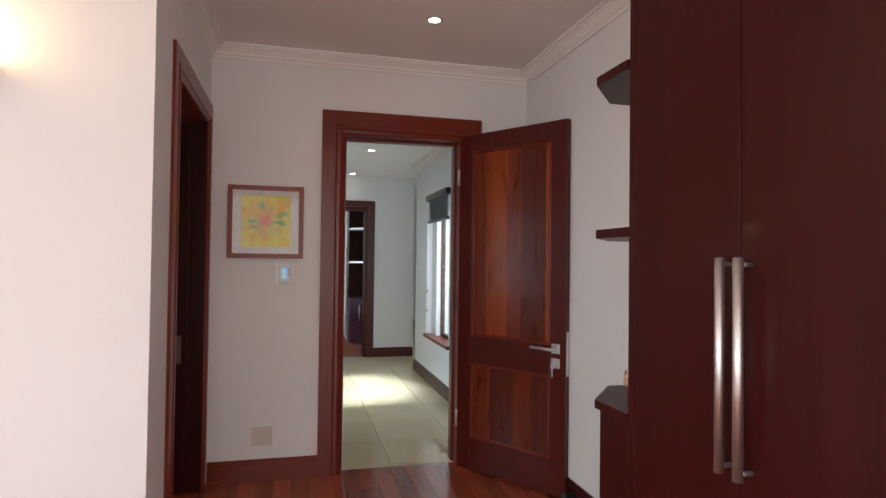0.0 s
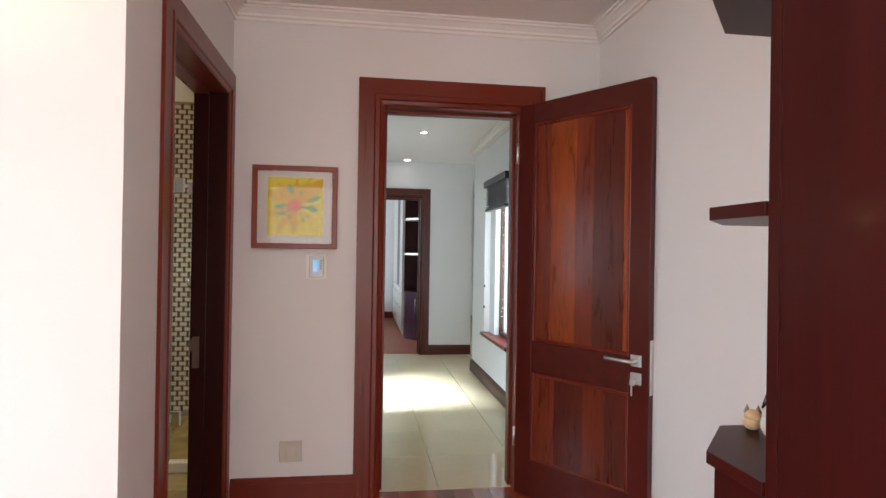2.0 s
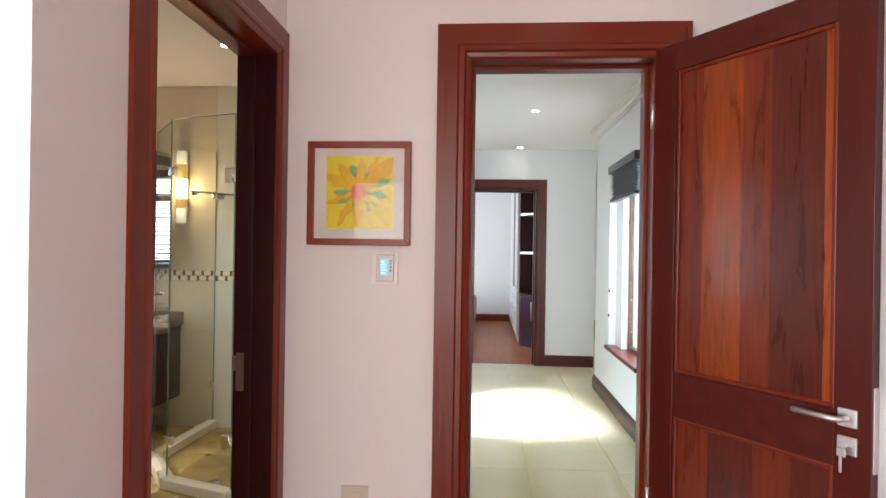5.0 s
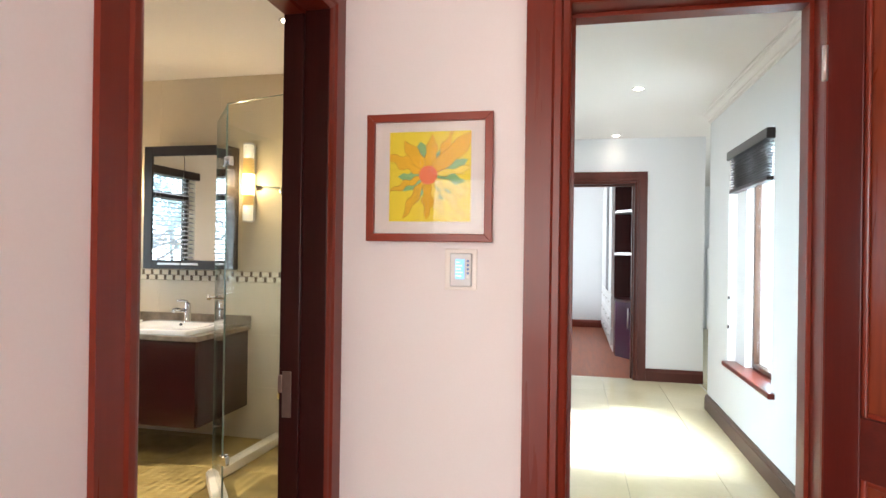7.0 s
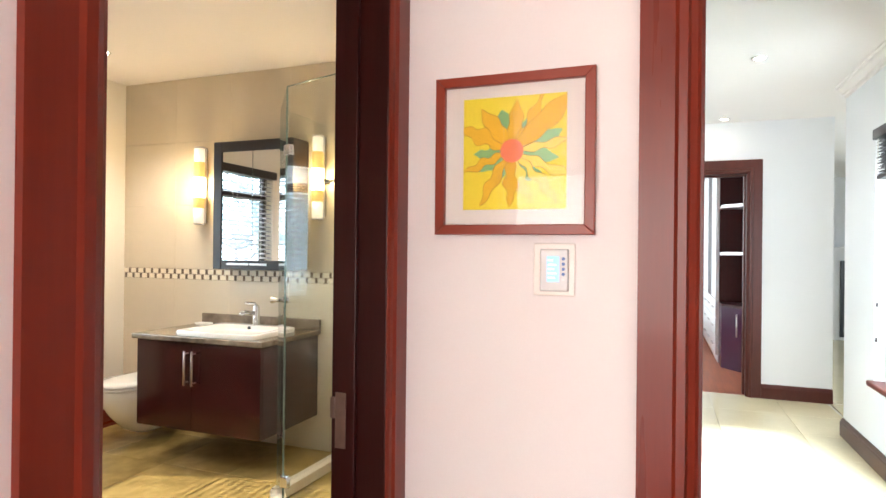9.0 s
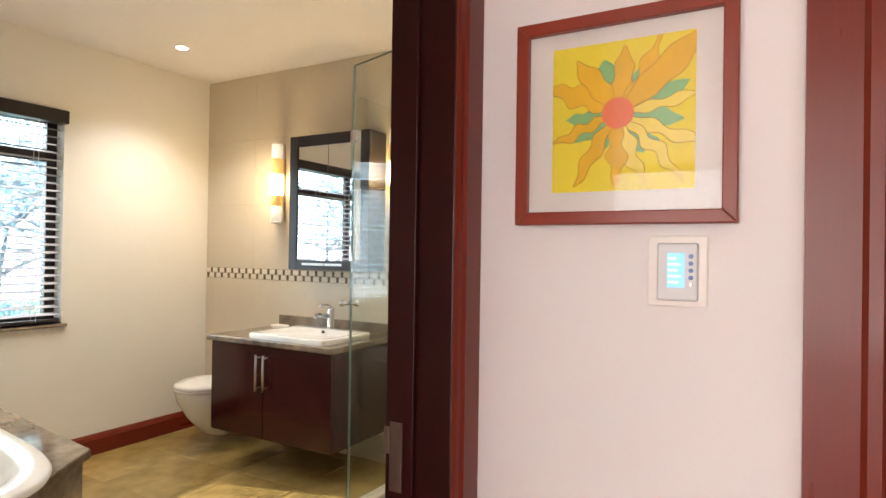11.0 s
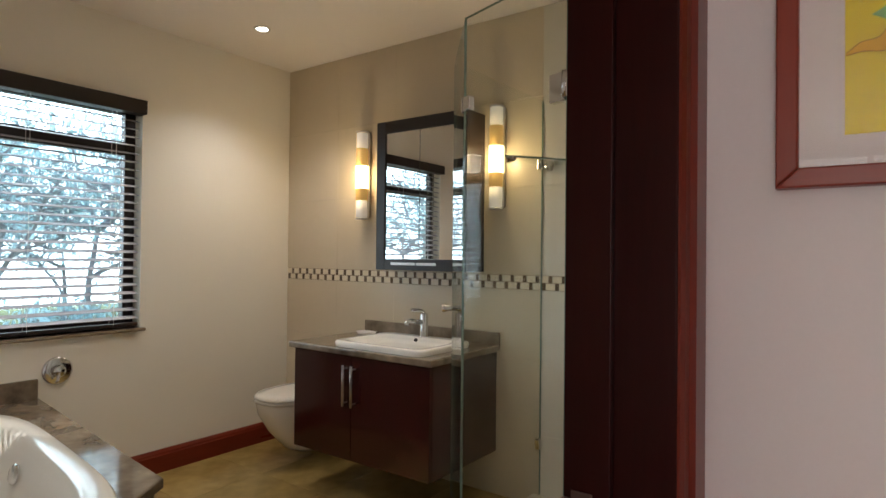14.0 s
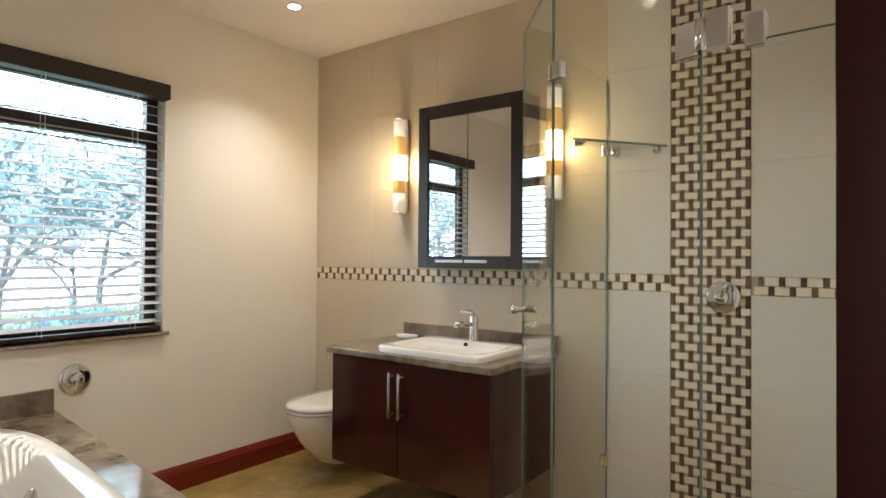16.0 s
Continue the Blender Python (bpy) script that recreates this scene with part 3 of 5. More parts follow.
def petal(ang, length, width, seed, y, wavy=1.0, tip=6):
    """A wavy leaf shape that leaves the flower's middle at an angle."""
    r = random.Random(seed)
    a = radians(ang)
    d, n = Vector((math.cos(a), 0, math.sin(a))), Vector((-math.sin(a), 0, math.cos(a)))
    f, g, h = r.uniform(13, 18), r.uniform(0, 6), r.uniform(0, 6)
    left, right = [], []
    for k in range(25):
        s = k / 24
        mid = Vector((ACX, y, ACZ)) + d * (0.018 + s * (length - 0.018)) + n * (wavy * 0.006 * (s * math.sin(s * 4.5 + g)))
        w = width * (0.25 + 0.85 * math.sin(math.pi * min(1, 0.06 + s * 0.86))) * (1 - s ** tip)
        e = wavy * 0.0062 * min(1, s * 3) * (1 - s ** 4)
        left.append(mid + n * max(w / 2 + e * math.sin(f * s + h), 0.0004 * (1 - s)))
        right.append(mid - n * max(w / 2 + e * math.sin(f * 1.13 * s + g), 0.0004 * (1 - s)))
    pts = left + right[::-1]
    for p in pts:
        p.x, p.z = min(max(p.x, AX0), AX1), min(max(p.z, AZ0), AZ1)
    return pts


def petal_mesh(pts, th=0.0004):
    bm = bmesh.new()
    m = len(pts) // 2
    vs = [bm.verts.new(p) for p in pts]
    for i in range(m - 1):
        q = [vs[i], vs[i + 1], vs[-i - 2], vs[-i - 1]]
        try:
            bm.faces.new(q)
        except ValueError:
            pass
    return bm


K = (AX1 - AX0) / 585
# angle, length, width, pale (glass reflection put into the paint), waviness
PETALS = [(84, 255, 74, 0, 0.5), (59, 335, 44, 0, 1.1), (41, 425, 100, 0, 0.5), (8, 310, 40, 1, 0.7), (-26, 345, 46, 1, 1.0), (-47, 350, 44, 1, 1.1),
          (-71, 275, 54, 1, 1.0), (-93, 275, 66, 0, 1.0), (-123, 320, 54, 0, 0.9), (-160, 275, 42, 0, 0.9), (152, 300, 84, 0, 1.2), (125, 270, 80, 0, 0.6)]
LEAVES = [(105, 215, 90), (150, 180, 44), (184, 200, 52), (207, 200, 62), (238, 180, 64), (272, 175, 56), (301, 180, 62), (317, 225, 50), (-9, 235, 66), (20, 265, 82), (50, 190, 40), (61, 250, 34), (74, 170, 36)]
for i, (ang, length, width) in enumerate(LEAVES):
    part("leaf_shape", petal_mesh(petal(ang, length * K * 1.13, width * K, 40 + i, PIC_Y - 0.0128 - i * 0.00003, 0.5, 10)), M_green, pic)
for i, (ang, length, width, washed, wavy) in enumerate(PETALS):
    y = PIC_Y - 0.0134 - i * 0.00012
    pts = petal(ang, length * K * 1.13, width * K, 10 + i, y, wavy)
    part("petal", petal_mesh(pts), M_paleyellow if washed else M_ochre, pic)
    c = Vector((ACX, 0, ACZ))
    n = len(pts) // 2
    outer = []
    for k, p in enumerate(pts):
        mid = (pts[k] + pts[len(pts) - 1 - k]) / 2
        d = p - mid
        q = p + (d.normalized() * 0.0011 if d.length > 1e-6 else Vector())
        if k in (n - 1, n):
            q += (p - c).normalized() * 0.001
        outer.append(Vector((min(max(q.x, AX0), AX1), y + 0.00006, min(max(q.z, AZ0), AZ1))))
    part("petal_outline", petal_mesh(outer), M_ink, pic)
part("flower_middle", lathe(bmesh.new(), [(0.031, 0), (0.031, 0.001)], Matrix.Translation((ACX, PIC_Y - 0.0152, ACZ)) @ pose(0, 0, 0, 90), 24), M_orange, pic, "coral flower middle")
g = part("glazing", box(PX0 + 0.022, PIC_Y - 0.0205, PZ0 + 0.022, PX1 - 0.022, PIC_Y - 0.0185, PZ1 - 0.022), M_picglass, pic, "clear picture glass")
g.visible_shadow = False

# thermostat and wall switch
th = thing("wall_control_panel", (0.395, PIC_Y, 1.19), "white wall control panel with a lit blue screen", "control panel")
part("back_plate", box(0.341, PIC_Y - 0.008, 1.123, 0.447, PIC_Y - 0.0005, 1.257, 0.003), M_white, th)
part("face", box(0.360, PIC_Y - 0.022, 1.135, 0.432, PIC_Y - 0.008, 1.243, 0.004), mat("pale_grey_plastic", (0.55, 0.56, 0.55), 0.3, var=0.02, bump=0), th)
part("screen", box(0.379, PIC_Y - 0.0232, 1.160, 0.409, PIC_Y - 0.022, 1.224), glow("blue_screen", (0.25, 0.58, 1.0), 0.45), th, "lit blue screen")
for i in range(5):
    part("text_bar", box(0.381, PIC_Y - 0.0238, 1.168 + i * 0.011, 0.381 + (0.018, 0.022, 0.016, 0.021, 0.013)[i], PIC_Y - 0.0232, 1.172 + i * 0.011), glow("screen_text_%d" % i, (0.7, 0.88, 1.0), 0.6) if i == 0 else bpy.data.materials["screen_text_0"], th)
M_btn = mat("blue_lit_button", (0.12, 0.20, 0.42), 0.3, var=0.05, bump=0)
for i in range(5):
    b = lathe(bmesh.new(), [(0.0042, 0), (0.0042, 0.002), (0.003, 0.003)], Matrix.Translation((0.420, PIC_Y - 0.022, 1.166 + i * 0.013)) @ pose(0, 0, 0, 90), 14)
    part("button", b, M_btn if i else M_steel, th)
sw = thing("wall_switch", (0.283, PIC_Y, 0.25), "white square wall socket plate near the floor", "wall socket")
part("plate", box(0.227, PIC_Y - 0.009, 0.196, 0.339, PIC_Y - 0.0005, 0.303, 0.003), M_socket, sw)
part("rocker", box(0.258, PIC_Y - 0.014, 0.222, 0.312, PIC_Y - 0.009, 0.280, 0.003), M_socket, sw)


def downlight(at, label="small round recessed ceiling downlight", power=8, color=(1, 0.945, 0.89), cone=140):
    d = thing("downlight", at, label, "ceiling light", "recessed downlights")
    m = Matrix.Translation(at)
    part("rim", lathe(bmesh.new(), [(0.030, -0.001), (0.030, -0.004), (0.040, -0.006), (0.045, -0.003), (0.045, 0.0)], m), M_steel, d, "thin metal rim", smooth=True)
    part("lamp", lathe(bmesh.new(), [(0.030, -0.001), (0.030, -0.0035), (0.018, -0.006), (0.002, -0.007)], m), M_lampglow, d, "glowing lamp", smooth=True)
    lamp("downlight_beam", "SPOT", Matrix.Translation((at[0], at[1], at[2] - 0.03)), power, color, soft=0.03, cone=cone)
    return d


downlight((1.12, 2.70, BED_CEIL), power=6)
downlight((-0.655, 4.19, BATH_CEIL), power=26, cone=115)
downlight((-2.45, 4.42, BATH_CEIL), power=44, cone=112)
# unseen third bathroom downlight, added to brighten the tub side
downlight((-1.75, 3.0, BATH_CEIL), power=44)
downlight((1.178, 5.727, HALL_CEIL), power=6, color=(1, 0.95, 0.88))
downlight((1.149, 7.40, HALL_CEIL), power=0.8, color=(1, 0.95, 0.88))

# bedroom wall lamp
wl = thing("wall_lamp", (-0.58, 2.03, 1.87), "small metal wall lamp throwing warm light upward", "wall lamp")
part("shade", lathe(bmesh.new(), [(0.02, -0.06), (0.085, 0.0), (0.088, 0.04), (0.080, 0.042), (0.015, -0.05)], Matrix.Translation((-0.59, 1.93, 1.885))), M_steel, wl, "metal bowl shade", smooth=True)
part("bracket", box(-0.61, 1.94, 1.82, -0.57, 2.029, 1.86, 0.004), M_steel, wl)
lamp("wall_lamp_bulb", "POINT", Matrix.Translation((-0.59, 1.93, 1.96)), 6, (1, 0.72, 0.38), soft=0.04)
part("bulb", lathe(bmesh.new(), [(0.006, 0), (0.022, 0.02), (0.022, 0.03), (0.004, 0.045)], Matrix.Translation((-0.59, 1.93, 1.885))), M_sconceglow, wl, smooth=True)

# wardrobe with tall bar handles
WX = 1.40
wd = thing("wardrobe", (1.67, 0.4, 0), "tall dark mahogany wardrobe with long steel bar handles", "wardrobe")
part("carcass", box(WX + 0.022, -1.02, 0.0, RIGHT_X - 0.004, 1.317, BED_CEIL - 0.003, 0.002), M_dark, wd)
part("end_panel", box(WX + 0.001, 1.3175, 0.0, RIGHT_X - 0.004, 1.350, BED_CEIL - 0.003, 0.002), M_dark, wd)
YS = [1.316, 0.903, 0.45, 0.015, -0.46, -0.94]
for i, (a, c) in enumerate(zip(YS, YS[1:])):
    dr = part("wardrobe_door", box(WX, c + 0.0015, 0.08, WX + 0.021, a - 0.0015, BED_CEIL - 0.03, 0.002), M_dark, wd)
    y = c + 0.022 if i % 2 == 0 else a - 0.034
    b = tube(bmesh.new(), [(WX - 0.035, y, 0.82), (WX - 0.035, y, 1.292)], 0.011, 16)
    for z in (0.835, 1.277):
        tube(b, [(WX - 0.035, y, z), (WX, y, z)], 0.006, 10)
    part("bar_handle", b, M_steel, dr, "long brushed steel bar handle", smooth=True)

# corner shelving beside the wardrobe
OUT = [(WX - 0.005, 1.3515), (WX - 0.005, 1.535), (1.545, 1.715), (RIGHT_X - 0.003, 1.715), (RIGHT_X - 0.003, 1.3515)]
for z0, z1 in ((1.850, 1.879), (1.354, 1.383)):
    whole("corner_shelf", prism(OUT, z0, z1, 0.0015), M_dark, "dark mahogany corner shelf with a cut-off corner", "shelf", "corner shelves")
cab = thing("corner_cabinet", (1.68, 1.68, 0), "dark mahogany corner cabinet with a cut-off corner", "cabinet")
INN = [(WX + 0.010, 1.3515), (WX + 0.010, 1.526), (1.550, 1.700), (RIGHT_X - 0.003, 1.700), (RIGHT_X - 0.003, 1.3515)]
part("body", prism(INN, 0.0, 0.810, 0.0015), M_dark, cab)
part("top", prism(OUT, 0.810, 0.838, 0.002), M_dark, cab)
b = tube(bmesh.new(), [(1.522, 1.690, 0.60), (1.522, 1.690, 0.74)], 0.005, 12)
for z in (0.615, 0.725):
    tube(b, [(1.522, 1.690, z), (1.538, 1.682, z)], 0.0035, 8)
part("bar_handle", b, M_steel, cab, "brushed steel bar handle", smooth=True)

# figurines on the corner cabinet
def figurine(at, r, height, coat, ears, label):
    """A squat glazed animal: rounded body, broad head and two pointed ears in a second colour."""
    bm = bmesh.new()
    for c, q in (((0, 0, height * 0.34), (r, r * 0.9, height * 0.34)), ((-r * 0.1, 0, height * 0.62), (r * 0.92, r * 0.8, height * 0.26)), ((-r * 0.75, -r * 0.3, height * 0.55), (r * 0.3, r * 0.35, height * 0.12))):
        v = bmesh.ops.create_uvsphere(bm, u_segments=18, v_segments=12, radius=1.0)["verts"]
        bmesh.ops.scale(bm, vec=q, verts=v)
        bmesh.ops.translate(bm, vec=c, verts=v)
    n = len(bm.faces)
    for side in (-1, 1):
        v = bmesh.ops.create_cone(bm, segments=8, radius1=r * 0.36, radius2=r * 0.03, depth=height * 0.34, cap_ends=True)["verts"]
        bmesh.ops.scale(bm, vec=(0.5, 1, 1), verts=v)
        bmesh.ops.translate(bm, vec=(-r * 0.1, side * r * 0.5, height * 0.90), verts=v)
    bm.faces.ensure_lookup_table()
    for f in bm.faces[n:]:
        f.material_index = 1
    bmesh.ops.transform(bm, matrix=Matrix.Translation(at) @ pose(0, 0, 0, 0, 0, 62), verts=bm.verts)
    ob = whole("figurine", bm, coat, label, "figurine", smooth=True)
    ob.data.materials.append(ears)


M_tan = mat("tan_glaze", (0.62, 0.40, 0.22), 0.3, var=0.2, scale=20, grain=40, bump=0)
M_tanear = mat("dusky_tan_glaze", (0.34, 0.20, 0.12), 0.3, var=0.2, scale=20, bump=0)
figurine((1.606, 1.672, 0.8375), 0.025, 0.060, M_tan, M_tanear, "small tan glazed animal figurine on the cabinet")
figurine((1.606, 1.598, 0.8375), 0.030, 0.100, mat("white_glaze", (0.74, 0.72, 0.69), 0.2, var=0.04, bump=0), mat("black_glaze", (0.015, 0.013, 0.013), 0.2, var=0.1, bump=0), "white glazed animal figurine with black pointed ears")
b = lathe(bmesh.new(), [(0.012, 0), (0.012, 0.05), (0.016, 0.052), (0.016, 0.07), (0.003, 0.074)], Matrix.Translation((RIGHT_X - 0.022, 2.62, 0.07)) @ pose(0, 0, 0, 0, -90))
whole("door_stop", b, mat("black_rubber", (0.02, 0.02, 0.02), 0.6), "short black door stop on the baseboard", "door stop", smooth=True)

# bedroom window behind the walk
win3 = thing("window_3", (-0.9, -3.42, 1.3), "wide mahogany-framed bedroom window", "window", kind="structure")
for q in ((-2.90, -2.84, 0.12, 2.38), (1.66, 1.72, 0.12, 2.38), (-1.36, -1.30, 0.18, 2.32), (0.16, 0.22, 0.18, 2.32), (-2.84, 1.66, 0.12, 0.18), (-2.84, 1.66, 2.32, 2.38)):
    part("window_frame", box(q[0], -3.46, q[2], q[1], -3.40, q[3], 0.004), M_mahog, win3)
# unseen window, added to go with the west fill lamp
win4 = thing("window_4", (-3.02, -0.9, 1.3), "unseen wide bedroom side window added to light the right wall", "window", kind="structure")
for q in ((-2.65, -2.59, 0.35, 2.3), (0.79, 0.85, 0.35, 2.3), (-0.93, -0.87, 0.41, 2.24), (-2.59, 0.79, 0.35, 0.41), (-2.59, 0.79, 2.24, 2.3)):
    part("window_frame", box(-3.05, q[0], q[2], -2.99, q[1], q[3], 0.004), M_mahog, win4)

# unseen window, added to carry the east fill lamp
win5 = thing("window_5", (1.98, -2.25, 1.3), "unseen bedroom side window added to light the bathroom-door wall", "window", kind="structure")
for q in ((-3.2, -3.14, 0.35, 2.3), (-1.36, -1.3, 0.35, 2.3), (-2.28, -2.22, 0.41, 2.24), (-3.14, -1.36, 0.35, 0.41), (-3.14, -1.36, 2.24, 2.3)):
    part("window_frame", box(1.95, q[0], q[2], 2.01, q[1], q[3], 0.004), M_mahog, win5)

# ---- bathroom ----
# wall tiles, mosaic band and strip
back = bpy.data.objects["wall_bathroom_back"]
TY = BN - 0.009
ROWS_Z = [(0.0, 0.3355), (0.3362, 0.6805), (0.6812, 1.022), (1.094, 1.5225), (1.5232, 1.9525), (1.9532, BATH_CEIL - 0.002)]
def tiled(x0, x1, width, glaze):
    x = x0
    while x < x1 - 0.01:
        xe = min(x + width, x1)
        for z0, z1 in ROWS_Z:
            part("tile", box(x + 0.0003, TY, z0, xe - 0.0003, BN - 0.0005, z1, 0.0005, 1), glaze, back)
        x = xe
tiled(BW, -1.085, 0.4613, M_tile)
tiled(-1.085, -0.822, 0.5, M_showertile)
tiled(-0.528, BE, 0.5, M_showertile)
DARK = mesh_of("brown_brick", box(-0.009, -0.0045, -0.024, 0.009, 0.0045, 0.024, 0.0012, 1), M_darkpiece)
DARK2 = mesh_of("brown_square", box(-0.009, -0.0045, -0.0165, 0.009, 0.0045, 0.0165, 0.0012, 1), M_darkpiece)
def piece(name, me, at):
    ob = new(name, me)
    ob.location = at
    ob.parent = back
    return ob
M_backing = mat("taupe_mosaic_grout", (0.40, 0.335, 0.24), 0.8, var=0.1, scale=12)
part("mosaic_backing", box(-0.822, TY + 0.0035, 0.0, -0.528, BN - 0.0005, BATH_CEIL - 0.002), M_backing, back)
part("mosaic_backing", box(BW, TY + 0.0035, 1.0225, -0.8225, BN - 0.0005, 1.0935), M_backing, back)
part("mosaic_backing", box(-0.5275, TY + 0.0035, 1.0225, BE, BN - 0.0005, 1.0935), M_backing, back)
light = bmesh.new()
def light_brick(x, z, w, h):
    bx(light, max(x - w / 2, BW + 0.001), TY - 0.0005, z - h / 2, min(x + w / 2, BE - 0.001), TY + 0.008, z + h / 2)
for c in range(9):
    x = -0.811 + c * 0.034
    for k in range(32):
        zd = 0.02 + k * 0.075 + (c % 2) * 0.0375
        if 0.02 < zd < BATH_CEIL - 0.03:
            piece("mosaic_brick", DARK, (x, TY + 0.003, zd))
        zl = zd + 0.0375
        if zl < BATH_CEIL - 0.015:
            w = 0.049 if 0 < c < 8 else 0.03
            light_brick(x + (0.009 if c == 0 else -0.009 if c == 8 else 0), zl, w, 0.0235)
            if 0 < c < 8:
                bx(light, x - 0.006, TY + 0.001, zl + 0.0125, x + 0.006, TY + 0.008, zl + 0.0134)
x, c = BW + 0.02, 0
while x < BE - 0.015:
    if not -0.825 < x < -0.525:
        up = c % 2 == 0
        piece("mosaic_square", DARK2, (x, TY + 0.003, 1.0405 if up else 1.0755))
        light_brick(x, 1.0755 if up else 1.0405, 0.046, 0.030)
    x += 0.034
    c += 1
tagged(part("cream_mosaic_bricks", light, M_lightpiece, back), kind="stuff")

# sky sheen on the slats is put into a pale grey base colour
M_slat = mat("sky_sheen_blind_slat", (0.46, 0.46, 0.49), 0.25, var=0.2, scale=3, grain=25, bump=0.04, stretch=(6, 0.5, 6))
# window with dark frame and venetian blind
win = thing("window_1", (BW - 0.1, 3.39, 1.37), "dark-framed bathroom window with a top light", "window", kind="structure")
WY0, WY1, WZ0, WZ1 = 3.0, 4.035, 0.79, 1.96
FX0, FX1 = BW - 0.12, BW - 0.07
for q in ((WY0, WY0 + 0.05, WZ0, WZ1), (WY1 - 0.055, WY1, WZ0, WZ1), (WY0 + 0.05, WY1 - 0.055, WZ0, WZ0 + 0.05), (WY0 + 0.05, WY1 - 0.055, WZ1 - 0.05, WZ1), (WY0 + 0.05, WY1 - 0.055, 1.695, 1.765)):
    part("window_frame", box(FX0, q[0], q[2], FX1, q[1], q[3], 0.004), M_black, win, "dark window frame")
for z0, z1 in ((WZ0 + 0.05, 1.695), (1.765, WZ1 - 0.05)):
    p = part("pane", box(FX0 + 0.02, WY0 + 0.05, z0, FX0 + 0.026, WY1 - 0.055, z1), M_pane, win, "clear glass")
    p.visible_shadow = False
part("window_sill", box(BW - 0.15, WY0 - 0.02, 0.774, BW + 0.03, WY1 + 0.02, 0.79, 0.004), M_stone, win, "brown marble sill")
bl = thing("venetian_blind", (BW - 0.02, 3.39, 1.94), "lowered brown venetian blind, open slats paled by painted sky sheen", "blind")
part("head_rail", box(BW - 0.03, WY0 - 0.01, 1.905, BW + 0.045, WY1 + 0.003, 1.978, 0.004), M_black, bl)
for k in range(25):
    z = 0.845 + k * 0.0428
    m = Matrix.Translation((BW - 0.018, 0, z)) @ pose(0, 0, 0, 0, 20, 0)
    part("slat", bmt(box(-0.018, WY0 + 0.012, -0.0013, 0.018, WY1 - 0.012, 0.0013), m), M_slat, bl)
part("bottom_rail", box(BW - 0.042, WY0 + 0.012, 0.80, BW + 0.006, WY1 - 0.012, 0.818, 0.003), M_black, bl)
for y in (3.12, 3.52, 3.90):
    for x in (BW - 0.043, BW + 0.007):
        part("ladder_cord", tube(bmesh.new(), [(x, y, 0.81), (x, y, 1.91)], 0.0012, 6), M_white, bl)

# vanity
VX0, VX1, VY, VZ0, VZ1 = -2.19, -1.327, 4.45, 0.215, 0.712
van = thing("vanity_cabinet", (-1.76, 4.7, VZ0), "wall-hung glossy dark mahogany vanity cabinet with two doors", "cabinet")
M_vgloss = mat("glossy_dark_mahogany", (0.034, 0.0055, 0.0055), 0.16, var=0.3, scale=2.0, grain=18, bump=0.03, stretch=(8, 8, 0.5), coat=0.12)
part("body", box(VX0, VY + 0.02, VZ0, VX1, BN - 0.010, VZ1, 0.002), M_vgloss, van)
xm = -1.79
for a, c, hx in ((VX0, xm, xm - 0.025), (xm, VX1, xm + 0.028)):
    d = part("cabinet_door", box(a + 0.0015, VY, VZ0 + 0.002, c - 0.0015, VY + 0.019, VZ1 - 0.004, 0.002), M_vgloss, van)
    b = tube(bmesh.new(), [(hx, VY - 0.03, 0.475), (hx, VY - 0.03, 0.665)], 0.006, 12)
    for z in (0.49, 0.65):
        tube(b, [(hx, VY - 0.03, z), (hx, VY, z)], 0.004, 8)
    part("bar_handle", b, M_satin, d, "slim steel bar handle", smooth=True)
top = thing("vanity_worktop", (-1.76, 4.7, VZ1), "brown marble vanity worktop with upstand", "worktop")
part("slab", box(VX0 - 0.022, VY - 0.022, VZ1, VX1 + 0.022, BN - 0.010, VZ1 + 0.03, 0.006, 3), M_stone, top)
part("upstand", box(VX0 - 0.02, BN - 0.030, VZ1 + 0.03, VX1 + 0.02, BN - 0.010, VZ1 + 0.092, 0.002), M_stone, top)


def ring(cx, cy, a, b, n, z, count=56, turn=0.0):
    """A rounded-rectangle loop."""
    out = []
    for k in range(count):
        t = 2 * math.pi * k / count
        u = a * math.copysign(abs(math.cos(t)) ** (2 / n), math.cos(t))
        v = b * math.copysign(abs(math.sin(t)) ** (2 / n), math.sin(t))
        out.append(Vector((cx + u * math.cos(turn) - v * math.sin(turn), cy + u * math.sin(turn) + v * math.cos(turn), z)))
    return out


def loft(bm, loops, cap0=False, cap1=True):
    rows = [[bm.verts.new(p) for p in lp] for lp in loops]
    n = len(rows[0])
    for a, c in zip(rows, rows[1:]):
        for k in range(n):
            bm.faces.new((a[k], a[(k + 1) % n], c[(k + 1) % n], c[k]))
    if cap0:
        bm.faces.new(rows[0])
    if cap1:
        bm.faces.new(rows[-1])
    bmesh.ops.recalc_face_normals(bm, faces=bm.faces)
    return bm


BCX, BCY, BZ = -1.66, 4.665, VZ1 + 0.03
bas = thing("wash_basin", (BCX, BCY, BZ), "white ceramic inset wash basin with rounded corners", "basin")
part("bowl", loft(bmesh.new(), [ring(BCX, BCY, 0.272, 0.205, 12, BZ + 0.0005), ring(BCX, BCY, 0.275, 0.208, 12, BZ + 0.020), ring(BCX, BCY, 0.269, 0.203, 11, BZ + 0.028), ring(BCX, BCY - 0.025, 0.238, 0.150, 5, BZ + 0.027), ring(BCX, BCY - 0.025, 0.228, 0.142, 5, BZ + 0.018), ring(BCX, BCY - 0.025, 0.205, 0.12, 4, BZ + 0.006), ring(BCX, BCY - 0.02, 0.12, 0.07, 3, BZ + 0.002)]), M_ceramic, bas, smooth=True)
